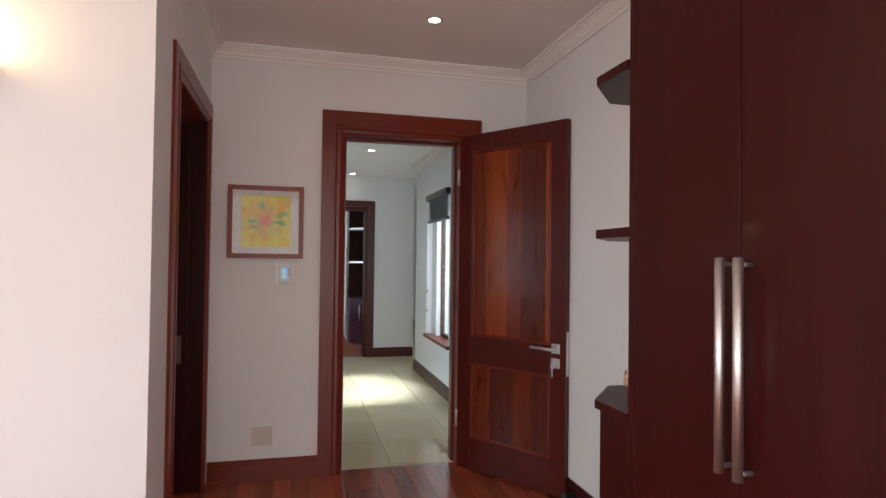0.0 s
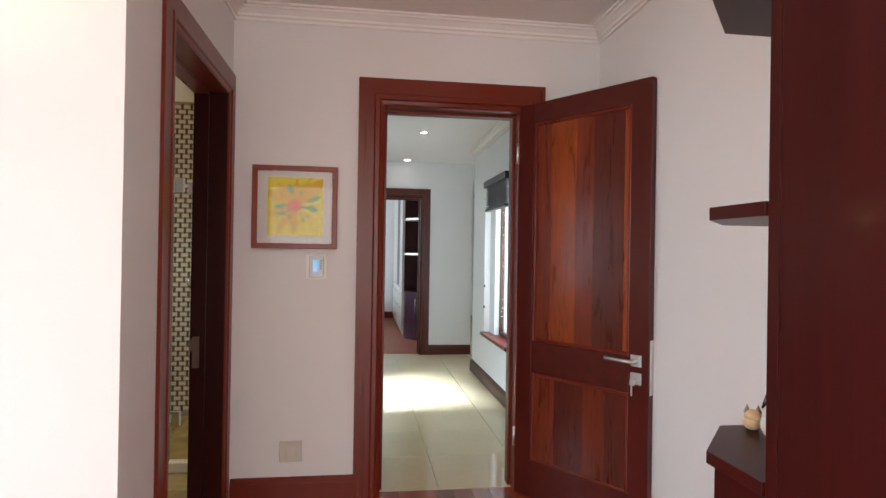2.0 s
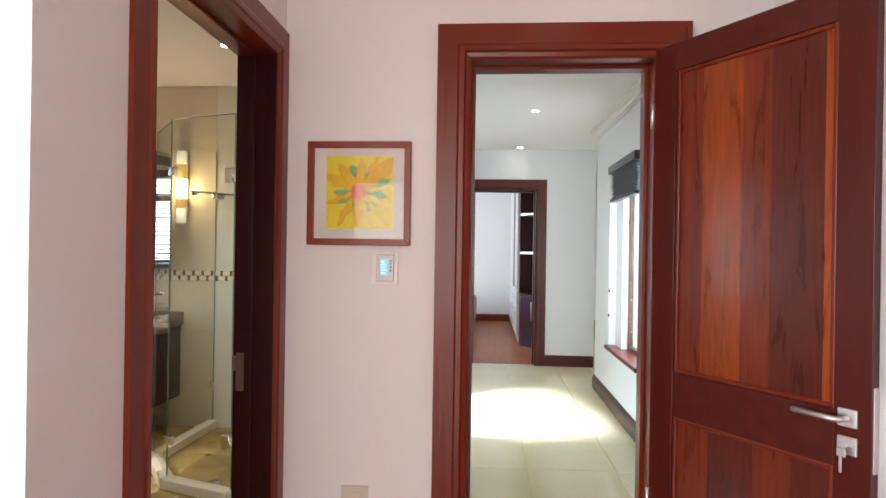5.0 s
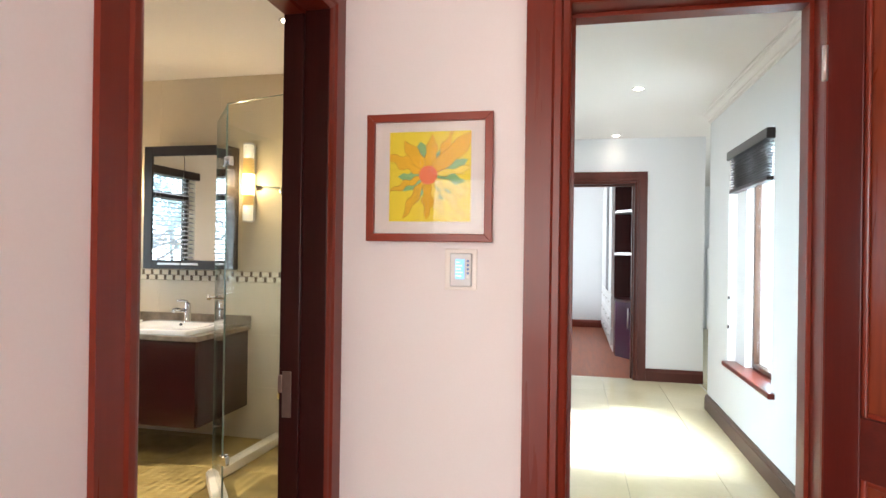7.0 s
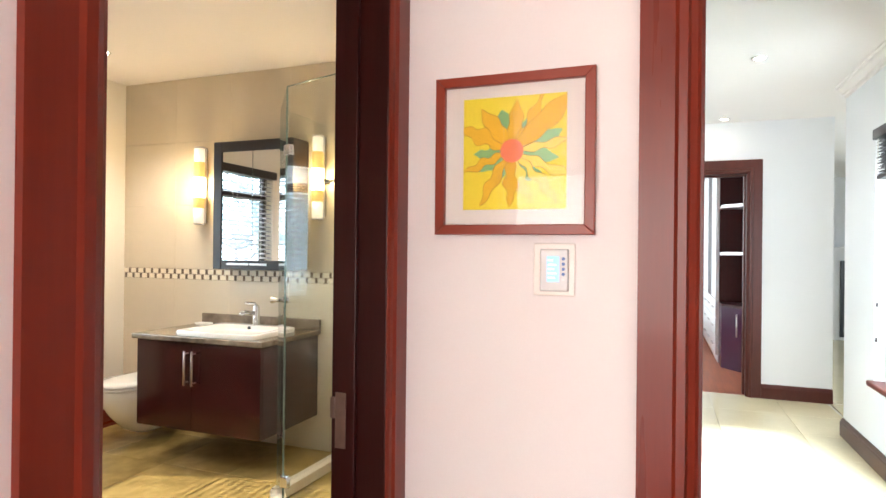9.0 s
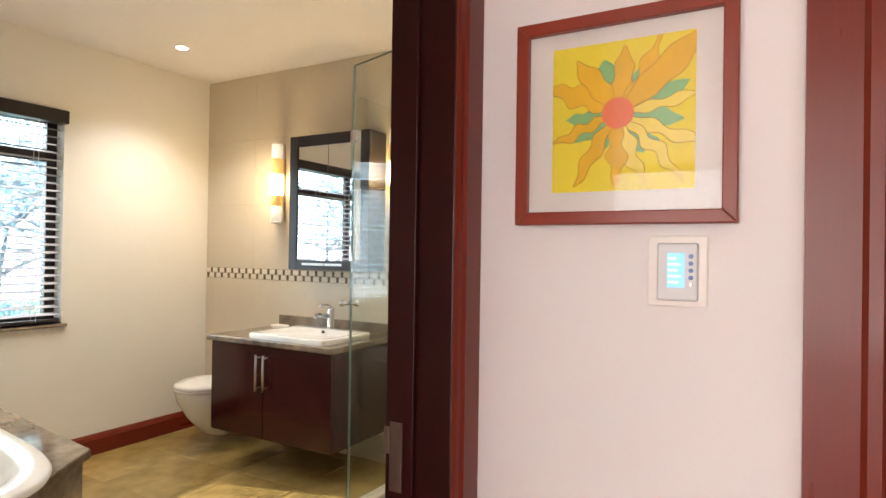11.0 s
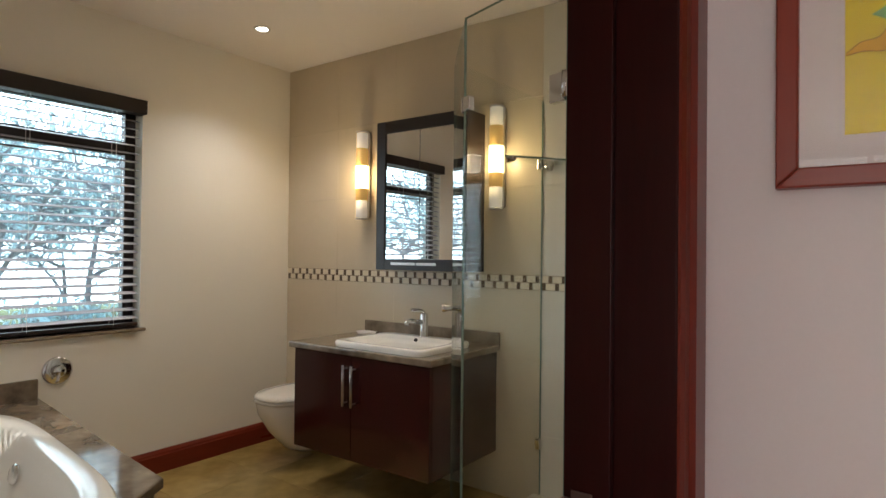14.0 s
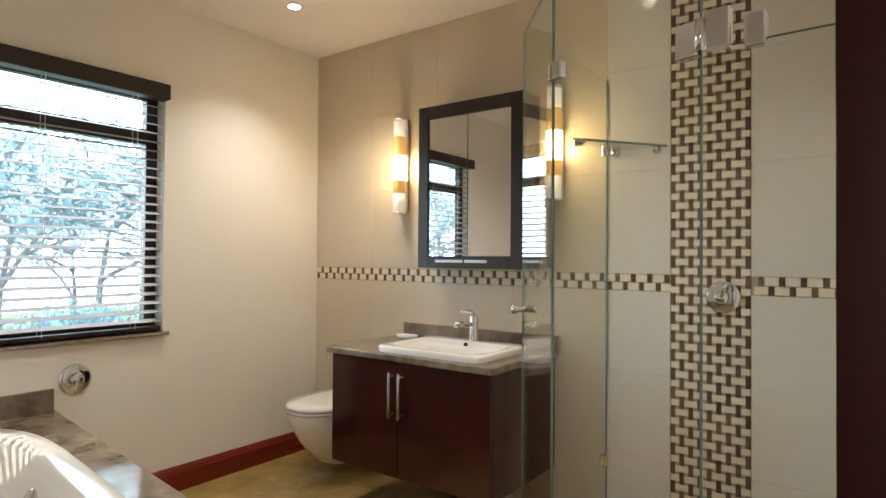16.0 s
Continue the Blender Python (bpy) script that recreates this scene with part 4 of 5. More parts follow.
part("overflow", lathe(bmesh.new(), [(0.011, 0), (0.011, 0.003), (0.007, 0.004)], Matrix.Translation((BCX, BCY + 0.108, BZ + 0.016)) @ pose(0, 0, 0, 78)), mat("dark_overflow", (0.03, 0.03, 0.03), 0.4), bas, "dark overflow hole")
tap = thing("basin_tap", (BCX + 0.005, BCY + 0.165, BZ + 0.028), "chrome single-lever basin mixer tap", "tap")
TX, TYY, TZ = BCX + 0.005, BCY + 0.165, BZ + 0.027
part("body", lathe(bmesh.new(), [(0.026, 0), (0.026, 0.006), (0.021, 0.010), (0.020, 0.115), (0.018, 0.120), (0.002, 0.121)], Matrix.Translation((TX, TYY, TZ))), M_chrome, tap, smooth=True)
part("spout", tube(bmesh.new(), [(TX, TYY - 0.005, TZ + 0.075), (TX - 0.022, TYY - 0.075, TZ + 0.086), (TX - 0.030, TYY - 0.098, TZ + 0.083), (TX - 0.031, TYY - 0.102, TZ + 0.068)], 0.0125, 14), M_chrome, tap, smooth=True)
part("lever", tube(bmesh.new(), [(TX, TYY, TZ + 0.122), (TX - 0.005, TYY - 0.008, TZ + 0.134), (TX - 0.022, TYY - 0.072, TZ + 0.140)], 0.0085, 10), M_chrome, tap, smooth=True)
sd = thing("soap_dish", (-2.09, 4.87, VZ1 + 0.03), "small white ceramic soap dish on the worktop", "soap dish")
part("dish", loft(bmesh.new(), [ring(-2.09, 4.87, 0.05, 0.03, 3, VZ1 + 0.0305, 24), ring(-2.09, 4.87, 0.06, 0.04, 3, VZ1 + 0.046, 24), ring(-2.09, 4.87, 0.05, 0.03, 3, VZ1 + 0.040, 24)]), M_ceramic, sd, smooth=True)

# mirror cabinet
mc = thing("mirror_cabinet", (-1.705, 4.93, 1.1), "dark wooden wall mirror cabinet above the basin", "mirror cabinet")
MX0, MX1, MY, MZ0, MZ1 = -2.0, -1.408, 4.84, 1.104, 1.902
part("carcass", box(MX0, MY + 0.02, MZ0, MX1, BN - 0.010, MZ1, 0.002), M_black, mc)
for q in ((MX0, MX0 + 0.062, MZ0, MZ1), (MX1 - 0.062, MX1, MZ0, MZ1), (MX0 + 0.062, MX1 - 0.062, MZ0, MZ0 + 0.058), (MX0 + 0.062, MX1 - 0.062, MZ1 - 0.064, MZ1)):
    part("frame_bar", box(q[0], MY, q[2], q[1], MY + 0.019, q[3], 0.003), M_black, mc)
for a, c in ((MX0 + 0.062, -1.709), (-1.706, MX1 - 0.062)):
    part("mirror_door", box(a, MY + 0.008, MZ0 + 0.058, c, MY + 0.0195, MZ1 - 0.064, 0.001, 1), M_mirror, mc, "mirror glass door")
for a, c in ((-1.888, -1.725), (-1.715, -1.591)):
    part("finger_pull", box(a, MY - 0.006, MZ0 + 0.027, c, MY, MZ0 + 0.041, 0.002), M_steel, mc, "steel finger pull")


def sconce(x, rise=0.0):
    s = thing("wall_sconce", (x, BN - 0.01, 1.65 + rise), "tall slim wall sconce glowing warm in its middle", "wall lamp", "bathroom sconces")
    y = BN - 0.055
    part("back_plate", box(x - 0.022, BN - 0.024, 1.40 + rise, x + 0.030, BN - 0.010, 1.90 + rise, 0.003), M_steel, s)
    m = Matrix.Translation((x, y, rise))
    part("shade", lathe(bmesh.new(), [(0.032, 1.50), (0.035, 1.503), (0.035, 1.80), (0.032, 1.803)], m), M_amberglow, s, "amber glass sleeve", smooth=True)
    part("glow_band", lathe(bmesh.new(), [(0.030, 1.565), (0.0365, 1.57), (0.0365, 1.70), (0.030, 1.705)], m), M_sconceglow, s, "glowing lamp sleeve", smooth=True)
    for z0, z1 in ((1.803, 1.893), (1.400, 1.500)):
        part("end_tube", lathe(bmesh.new(), [(0.028, z0), (0.033, z0 + 0.003), (0.033, z1 - 0.003), (0.028, z1)], m), M_opalglow, s, "opal white glass end", smooth=True)
    for z in (1.900, 1.393):
        part("cap", lathe(bmesh.new(), [(0.034, z - 0.004), (0.036, z), (0.034, z + 0.004)], m), M_steel, s, smooth=True)
    lamp("sconce_light", "POINT", Matrix.Translation((x, y - 0.06, 1.635 + rise)), 4.5, (1, 0.74, 0.40), soft=0.04)
    return s


sconce(-2.224)
sconce(-1.315, 0.025)

# toilet
TCX, TCY, TDZ = -2.50, 4.70, -0.02
wc = thing("toilet", (TCX, TCY, 0.08), "white wall-hung toilet with closed seat beside the vanity", "toilet")
part("bowl", loft(bmesh.new(), [ring(TCX, 4.86, 0.09, 0.14, 2.6, 0.075 + TDZ, 36), ring(TCX, 4.84, 0.12, 0.17, 2.5, 0.10 + TDZ, 36), ring(TCX, 4.79, 0.155, 0.215, 2.4, 0.20 + TDZ, 36), ring(TCX, 4.755, 0.176, 0.25, 2.4, 0.31 + TDZ, 36), ring(TCX, 4.75, 0.180, 0.255, 2.4, 0.365 + TDZ, 36), ring(TCX, 4.75, 0.176, 0.25, 2.4, 0.375 + TDZ, 36)], True), M_ceramic, wc, smooth=True)
part("seat", loft(bmesh.new(), [ring(TCX, 4.745, 0.182, 0.260, 2.4, 0.378 + TDZ, 36), ring(TCX, 4.745, 0.186, 0.264, 2.4, 0.385 + TDZ, 36), ring(TCX, 4.745, 0.184, 0.262, 2.4, 0.394 + TDZ, 36)], True), M_ceramic, wc, smooth=True)
part("lid", loft(bmesh.new(), [ring(TCX, 4.745, 0.182, 0.259, 2.4, 0.397 + TDZ, 36), ring(TCX, 4.745, 0.187, 0.265, 2.4, 0.404 + TDZ, 36), ring(TCX, 4.745, 0.178, 0.254, 2.4, 0.418 + TDZ, 36), ring(TCX, 4.745, 0.12, 0.19, 2.3, 0.424 + TDZ, 36)], True), M_ceramic, wc, smooth=True)

# tub in a stone deck
DECK = [(BW, 3.577), (-1.55, 3.415), (-0.98, 2.60), (-0.98, 2.181), (BW, 2.181)]
DZ = 0.505
UC, UR = (-2.07, 2.745), radians(-6.6)
deck = thing("tub_surround", (-2.0, 2.8, 0), "brown marble tub surround with an upstand", "tub surround")
bm = bmesh.new()
inner = ring(UC[0], UC[1], 0.775, 0.565, 4, DZ, 60, UR)
inner_xy = [(p.x, p.y) for p in inner]


def ray_to_outline(c, p, outline):
    """Where the way from c through p leaves a plan outline."""
    d = Vector((p[0] - c[0], p[1] - c[1]))
    best = None
    for (x0, y0), (x1, y1) in zip(outline, outline[1:] + outline[:1]):
        e = Vector((x1 - x0, y1 - y0))
        den = d.x * e.y - d.y * e.x
        if abs(den) < 1e-9:
            continue
        s = ((x0 - c[0]) * e.y - (y0 - c[1]) * e.x) / den
        t = ((x0 - c[0]) * d.y - (y0 - c[1]) * d.x) / den
        if s > 0 and -1e-6 <= t <= 1 + 1e-6 and (best is None or s < best):
            best = s
    return Vector((c[0] + d.x * best, c[1] + d.y * best))


dirs = sorted([math.atan2(p[1] - UC[1], p[0] - UC[0]) for p in inner_xy] + [math.atan2(y - UC[1], x - UC[0]) for x, y in DECK])
def inner_at(a):
    c, s = math.cos(a - UR), math.sin(a - UR)
    r = (abs(c / 0.775) ** 4 + abs(s / 0.565) ** 4) ** -0.25
    return (UC[0] + r * math.cos(a), UC[1] + r * math.sin(a))
loops = []
for z, edge in ((DZ - 0.03, 0), (DZ - 0.03, 1), (DZ - 0.004, 1), (DZ, 2), (DZ, 0)):
    lp = []
    for a in dirs:
        i = inner_at(a)
        o = ray_to_outline(UC, (UC[0] + math.cos(a), UC[1] + math.sin(a)), DECK)
        if edge == 0:
            lp.append(Vector((*i, z)))
        else:
            k = 0.0 if edge == 1 else 0.004 / max(0.1, math.dist(o, UC))
            lp.append(Vector((o.x + (UC[0] - o.x) * k, o.y + (UC[1] - o.y) * k, z)))
    loops.append(lp)
part("deck", loft(bm, loops, False, False), M_stone, deck)
APR = [(BW, 3.555), (-1.562, 3.393), (-1.002, 2.595), (-1.002, 2.182)]
bm = bmesh.new()
for (x0, y0), (x1, y1) in zip(APR, APR[1:]):
    d = Vector((x1 - x0, y1 - y0)).normalized()
    n = Vector((d.y, -d.x)) * 0.02
    v = [bm.verts.new((x, y, z)) for z in (0, DZ - 0.0305) for x, y in ((x0, y0), (x1, y1), (x1 + n.x, y1 + n.y), (x0 + n.x, y0 + n.y))]
    for f in ((0, 1, 5, 4), (1, 2, 6, 5), (2, 3, 7, 6), (3, 0, 4, 7), (4, 5, 6, 7), (3, 2, 1, 0)):
        bm.faces.new([v[i] for i in f])
bmesh.ops.recalc_face_normals(bm, faces=bm.faces)
part("apron", bm, M_stone, deck)
part("upstand", box(BW + 0.001, 2.2, DZ, BW + 0.020, 3.566, DZ + 0.092, 0.002), M_stone, deck)
tub = thing("bathtub", (UC[0], UC[1], 0.05), "white acrylic bathtub set into the stone surround", "bathtub")
part("shell", loft(bmesh.new(), [ring(*UC, 0.80, 0.59, 4, DZ + 0.001, 64, UR), ring(*UC, 0.805, 0.595, 4, DZ + 0.016, 64, UR), ring(*UC, 0.795, 0.585, 4, DZ + 0.027, 64, UR), ring(*UC, 0.745, 0.535, 3.6, DZ + 0.027, 64, UR), ring(*UC, 0.725, 0.515, 3.4, DZ + 0.012, 64, UR), ring(*UC, 0.69, 0.48, 3.2, DZ - 0.10, 64, UR), ring(*UC, 0.62, 0.42, 3, DZ - 0.34, 64, UR), ring(*UC, 0.5, 0.32, 3, DZ - 0.40, 64, UR)]), M_ceramic, tub, smooth=True)
part("overflow", lathe(bmesh.new(), [(0.034, 0), (0.034, 0.008), (0.026, 0.014), (0.003, 0.015)], Matrix.Translation((-2.16, 3.235, 0.43)) @ pose(0, 0, 0, 78)), M_chrome, tub, "chrome overflow", smooth=True)
mx = thing("bath_mixer", (BW, 3.65, 0.622), "round chrome wall mixer above the tub", "bath mixer")
MM = Matrix.Translation((BW + 0.001, 3.65, 0.622)) @ pose(0, 0, 0, 0, 90)
part("plate", lathe(bmesh.new(), [(0.066, 0), (0.066, 0.004), (0.058, 0.009), (0.03, 0.010), (0.003, 0.0105)], MM), M_chrome, mx, smooth=True)
part("knob", lathe(bmesh.new(), [(0.026, 0.009), (0.026, 0.034), (0.022, 0.038), (0.003, 0.039)], MM), M_chrome, mx, smooth=True)
part("lever", tube(bmesh.new(), [(BW + 0.03, 3.65, 0.622), (BW + 0.045, 3.637, 0.585), (BW + 0.047, 3.632, 0.570)], 0.007, 10), M_chrome, mx, smooth=True)

# shower
S, P, Q, R, F = (-0.445, 3.85), (-0.846, 3.98), (-1.113, 4.309), (-1.085, BN - 0.012), (BE - 0.002, 3.84)
sh = thing("shower_screen", (-0.8, 4.1, 0.06), "frameless glass shower screen with chrome fittings", "shower screen")


def pane(name, a, c, z0, z1, label):
    """An upright sheet of glass with green polished edges."""
    a, c = Vector(a), Vector(c)
    m = frame_of(a, c - a)
    w = (c - a).length
    p = part(name, bmt(box(0.003, -0.004, z0, w - 0.003, 0.004, z1), m), M_glass, sh, label)
    p.visible_shadow = False
    for q in ((0.0, 0.0014, z0, z1), (w - 0.0014, w, z0, z1)):
        part("glass_edge", bmt(box(q[0], -0.004, q[2], q[1], 0.004, q[3]), m), M_glassedge, p)
    if name != "side_pane":
        part("glass_edge", bmt(box(0, -0.004, z1, w, 0.004, z1 + 0.0018), m), M_glassedge, p)
    return p


pane("fixed_pane", S, F, 0.06, 1.592, "low fixed glass pane")
pane("front_pane", P, S, 0.06, 1.925, "fixed glass pane")
door = pane("glass_door", Q, P, 0.07, 1.917, "glass shower door")
pane("side_pane", R, Q, 0.06, 1.925, "glass side pane")


def clip_at(name, p, toward, z, w=0.05, h=0.055, parent=None, label="chrome glass fitting"):
    d = Vector((toward[0] - p[0], toward[1] - p[1]))
    m = frame_of(p, d)
    return part(name, bmt(box(0.003, -0.012, z - h / 2, w, 0.012, z + h / 2, 0.004), m), M_chrome, parent or sh, label)


for z in (1.62, 0.29):
    clip_at("hinge", S, P, z, 0.055, 0.075, label="large chrome glass hinge")
    clip_at("hinge", S, F, z + 0.01, 0.058, 0.085, label="large chrome glass hinge")
    part("hinge_pin", tube(bmesh.new(), [(S[0], S[1] - 0.012, z - 0.03), (S[0], S[1] - 0.012, z + 0.035)], 0.011, 14), M_chrome, sh, smooth=True)
for z in (1.655, 0.25):
    clip_at("clip", P, S, z, 0.035, 0.045)
    clip_at("clip", P, Q, z, 0.02, 0.045)
clip_at("clip", R, Q, 0.30, 0.03, 0.05)
clip_at("clip", R, Q, 1.62, 0.03, 0.05)
part("pane_bracket", box(-0.362, 3.828, 1.578, -0.322, 3.858, 1.645, 0.005), M_chrome, sh, "chrome bracket on the low pane")
m = frame_of(Q, (P[0] - Q[0], P[1] - Q[1]))
b = bmesh.new()
lathe(b, [(0.003, -0.045), (0.014, -0.044), (0.015, -0.03), (0.009, -0.02), (0.009, 0.02), (0.015, 0.03), (0.014, 0.044), (0.003, 0.045)], m @ Matrix.Translation((0.02, 0, 0.985)) @ pose(0, 0, 0, 90))
part("door_knob", b, M_chrome, door, "chrome double door knob", smooth=True)
kerb = thing("shower_kerb", (-0.9, 4.2, 0), "low cream stone shower kerb", "kerb")
for a, c in ((F, S), (S, P), (P, Q), (Q, R)):
    a2, c2 = Vector(a), Vector(c)
    m = frame_of(a2, c2 - a2)
    part("kerb_stone", bmt(box(0, -0.035, 0.001, (c2 - a2).length, 0.035, 0.055, 0.005), m), M_kerb, kerb)
b = lathe(bmesh.new(), [(0.045, 0.004), (0.045, 0.007), (0.02, 0.008), (0.003, 0.0075)], Matrix.Translation((-0.62, 4.05, 0)))
whole("shower_drain", b, M_chrome, "round chrome shower floor drain", "drain", smooth=True)
sv = thing("shower_valve", (-0.625, TY, 1.012), "round chrome shower valve on the mosaic strip", "shower valve")
MM = Matrix.Translation((-0.625, TY - 0.001, 1.012)) @ pose(0, 0, 0, 90)
part("plate", lathe(bmesh.new(), [(0.062, 0), (0.062, 0.005), (0.055, 0.009), (0.003, 0.010)], MM), M_chrome, sv, smooth=True)
part("knob", lathe(bmesh.new(), [(0.025, 0.009), (0.025, 0.04), (0.02, 0.044), (0.003, 0.045)], MM), M_chrome, sv, smooth=True)
part("lever", tube(bmesh.new(), [(-0.625, TY - 0.04, 1.012), (-0.61, TY - 0.05, 1.05), (-0.605, TY - 0.05, 1.065)], 0.006, 10), M_chrome, sv, smooth=True)
gs = thing("glass_shelf", (-1.02, TY, 1.62), "clear glass shower shelf on chrome brackets", "shelf")
SHELF = [(-1.090, 4.65), (-0.835, TY - 0.004), (-1.075, TY - 0.004)]
p = part("shelf", prism(SHELF, 1.612, 1.619), M_glass, gs)
p.visible_shadow = False
m = frame_of(SHELF[0], (SHELF[1][0] - SHELF[0][0], SHELF[1][1] - SHELF[0][1]))
part("glass_edge", bmt(box(0.0, -0.003, 1.6115, math.dist(SHELF[0], SHELF[1]), 0.0, 1.6195), m), M_glassedge, gs, "green polished front edge")
for x, y, turn in ((-1.092, 4.69, 88), (-1.045, TY, 0), (-0.875, TY, 0)):
    b = lathe(bmesh.new(), [(0.019, 0), (0.019, 0.004), (0.013, 0.008), (0.013, 0.03), (0.010, 0.034)], Matrix.Translation((x, y, 1.606)) @ pose(0, 0, 0, 0, 0, turn) @ pose(0, 0, 0, 90))
    part("bracket", b, M_chrome, gs, "round chrome shelf bracket", smooth=True)

# ---- hall ----
win2 = thing("window_2", (HE + 0.1, 5.53, 1.2), "tall hall window with a mahogany frame and sill", "window", kind="structure")
for q in ((5.06, 5.09, 0.50, 1.97), (5.735, 5.774, 0.50, 1.97), (5.09, 5.735, 0.50, 0.53), (5.09, 5.735, 1.94, 1.97)):
    part("window_frame", box(HE + 0.10, q[0], q[2], HE + 0.14, q[1], q[3], 0.004), M_brownwood, win2)
p = part("pane", box(HE + 0.115, 5.09, 0.53, HE + 0.121, 5.735, 1.94), M_pane, win2)
p.visible_shadow = False
part("window_sill", box(HE - 0.035, 5.0, 0.462, HE + 0.19, 6.02, 0.495, 0.010, 3), M_mahog_y, win2, "rounded mahogany sill")
wb = thing("wooden_blind", (HE + 0.02, 5.47, 1.85), "dark wooden slat blind drawn up under its rail", "blind")
part("head_rail", box(HE - 0.045, 5.04, 1.895, HE + 0.012, 5.90, 1.955, 0.004), M_black, wb)
for k in range(9):
    part("slat", box(HE - 0.034 + 0.006 * (k % 2), 5.06, 1.690 + k * 0.016, HE + 0.016, 5.87 - 0.01 * (k % 3), 1.694 + k * 0.016, 0.001, 1), M_black, wb)
part("bottom_rail", box(HE - 0.036, 5.06, 1.665, HE + 0.016, 5.86, 1.686, 0.004), M_black, wb)
for k in range(3):
    part("slat", box(HE - 0.030, 5.06, 1.838 + k * 0.02, HE + 0.014, 5.875, 1.842 + k * 0.02, 0.001, 1), M_black, wb)
for y, z in ((5.85, 0.96), (5.86, 0.76)):
    part("cord", tube(bmesh.new(), [(HE - 0.03, y, z), (HE - 0.03, y, 1.90)], 0.0015, 6), M_white, wb)
    part("cord_toggle", lathe(bmesh.new(), [(0.003, 0), (0.007, 0.006), (0.006, 0.022), (0.002, 0.028)], Matrix.Translation((HE - 0.03, y, z - 0.02))), M_black, wb, smooth=True)
b = lathe(bmesh.new(), [(0.022, 0), (0.022, 0.012), (0.015, 0.016), (0.010, 0.05), (0.014, 0.055), (0.003, 0.06)], Matrix.Translation((HE, 4.49, 0.515)) @ pose(0, 0, 0, 0, -90))
whole("door_buffer", b, M_steel, "small steel door buffer on the hall wall", "door stop", smooth=True)
gd = thing("door_4", (HW - 0.06, 5.5, 0), "glazed hall side door with a mahogany frame", "door", kind="structure")
for q in ((4.85, 4.92, 0, 2.06), (6.08, 6.15, 0, 2.06), (4.92, 6.08, 1.99, 2.06), (4.92, 6.08, 0.0, 0.08), (5.47, 5.53, 0.08, 1.99)):
    part("frame_bar", box(HW - 0.09, q[0], q[2], HW - 0.04, q[1], q[3], 0.003), M_mahog, gd)
for y0, y1 in ((4.92, 5.47), (5.53, 6.08)):
    p = part("pane", box(HW - 0.07, y0, 0.08, HW - 0.064, y1, 1.99), M_pane, gd)
    p.visible_shadow = False
# unseen overhang, added only to hold direct sun out of the hall
structure("roof_eave", box(-1.45, BN + 0.101, 2.32, HW - 0.121, 8.6, 2.44), M_ceiling, "unseen roof overhang added to keep sun off the hall")

# second bedroom
fs = thing("shelf_unit", (1.62, 8.95, 0), "dark open shelf unit above a dark cabinet", "shelf unit")
SX0, SX1, SY0, SY1 = 1.27, 1.845, 8.67, 9.20
CUT = [(SX0, SY1 - 0.021), (SX0, SY0 + 0.23), (SX0 + 0.17, SY0), (SX1 - 0.021, SY0), (SX1 - 0.021, SY1 - 0.021)]
part("back_panel", box(SX1 - 0.02, SY0, 0.69, SX1, SY1 - 0.02, 2.30), M_dark, fs)
part("side_panel", box(SX0, SY1 - 0.02, 0.0, SX1, SY1, 2.30), M_dark, fs)
part("base_cabinet", prism(CUT, 0.0, 0.659, 0.003), mat("plum_lacquer", (0.05, 0.008, 0.035), 0.25, var=0.15), fs, "plum-coloured base cabinet")
part("bar_handle", tube(bmesh.new(), [(SX0 + 0.125, SY0 + 0.02, 0.36), (SX0 + 0.125, SY0 + 0.02, 0.60)], 0.008), M_steel, fs, smooth=True)
for z in (0.66, 1.22, 1.73, 2.27):
    part("shelf", prism(CUT, z, z + 0.03), M_steel if 1 < z < 2 else M_dark, fs)
M_pale = mat("pale_lacquer", (0.74, 0.72, 0.70), 0.35, var=0.03, bump=0.02)
fw = thing("white_wardrobe", (1.6, 10.4, 0), "white lacquered wardrobe with drawers", "wardrobe")
part("carcass", box(1.26, SY1 + 0.002, 0.0, 1.845, 11.595, 2.30, 0.002), M_pale, fw)
for y0, y1 in ((9.21, 9.80), (9.81, 10.40), (10.41, 11.0), (11.01, 11.58)):
    part("wardrobe_door", box(1.235, y0, 0.72, 1.259, y1 - 0.006, 2.27, 0.002), M_pale if y0 != 9.81 else M_black, fw)
    for k in range(3):
        dr = part("drawer", box(1.235, y0, 0.08 + k * 0.212, 1.259, y1 - 0.006, 0.286 + k * 0.212, 0.002), M_pale, fw)
        part("drawer_pull", box(1.215, y0 + 0.2, 0.18 + k * 0.212, 1.234, y1 - 0.2, 0.195 + k * 0.212, 0.003), M_steel, dr)
bed = thing("bed", (-0.4, 10.4, 0), "bed with a rumpled brown and cream cover", "bed")
part("base", box(-1.5, 9.75, 0.05, 0.60, 11.3, 0.26, 0.01), M_dark, bed)
part("mattress", box(-1.5, 9.75, 0.262, 0.60, 11.3, 0.48, 0.05, 3), M_white, bed)
part("cover", box(-1.45, 9.70, 0.12, 0.655, 11.2, 0.50, 0.07, 3), mat("brown_cream_cover", (0.30, 0.20, 0.14), 0.9, var=0.4, scale=8, second=(0.6, 0.5, 0.4)), bed, "brown patterned cover")
for x in (-1.4, 0.5):
    for y in (9.85, 11.2):
        part("leg", box(x - 0.03, y - 0.03, 0, x + 0.03, y + 0.03, 0.051), M_dark, bed)
fp = thing("fireplace", (3.5, 11.9, 0), "black fireplace with a pale surround against the far wall", "fireplace")
part("surround", box(2.95, 11.80, 0.0, 4.15, 12.045, 1.35, 0.01), M_pale, fp)
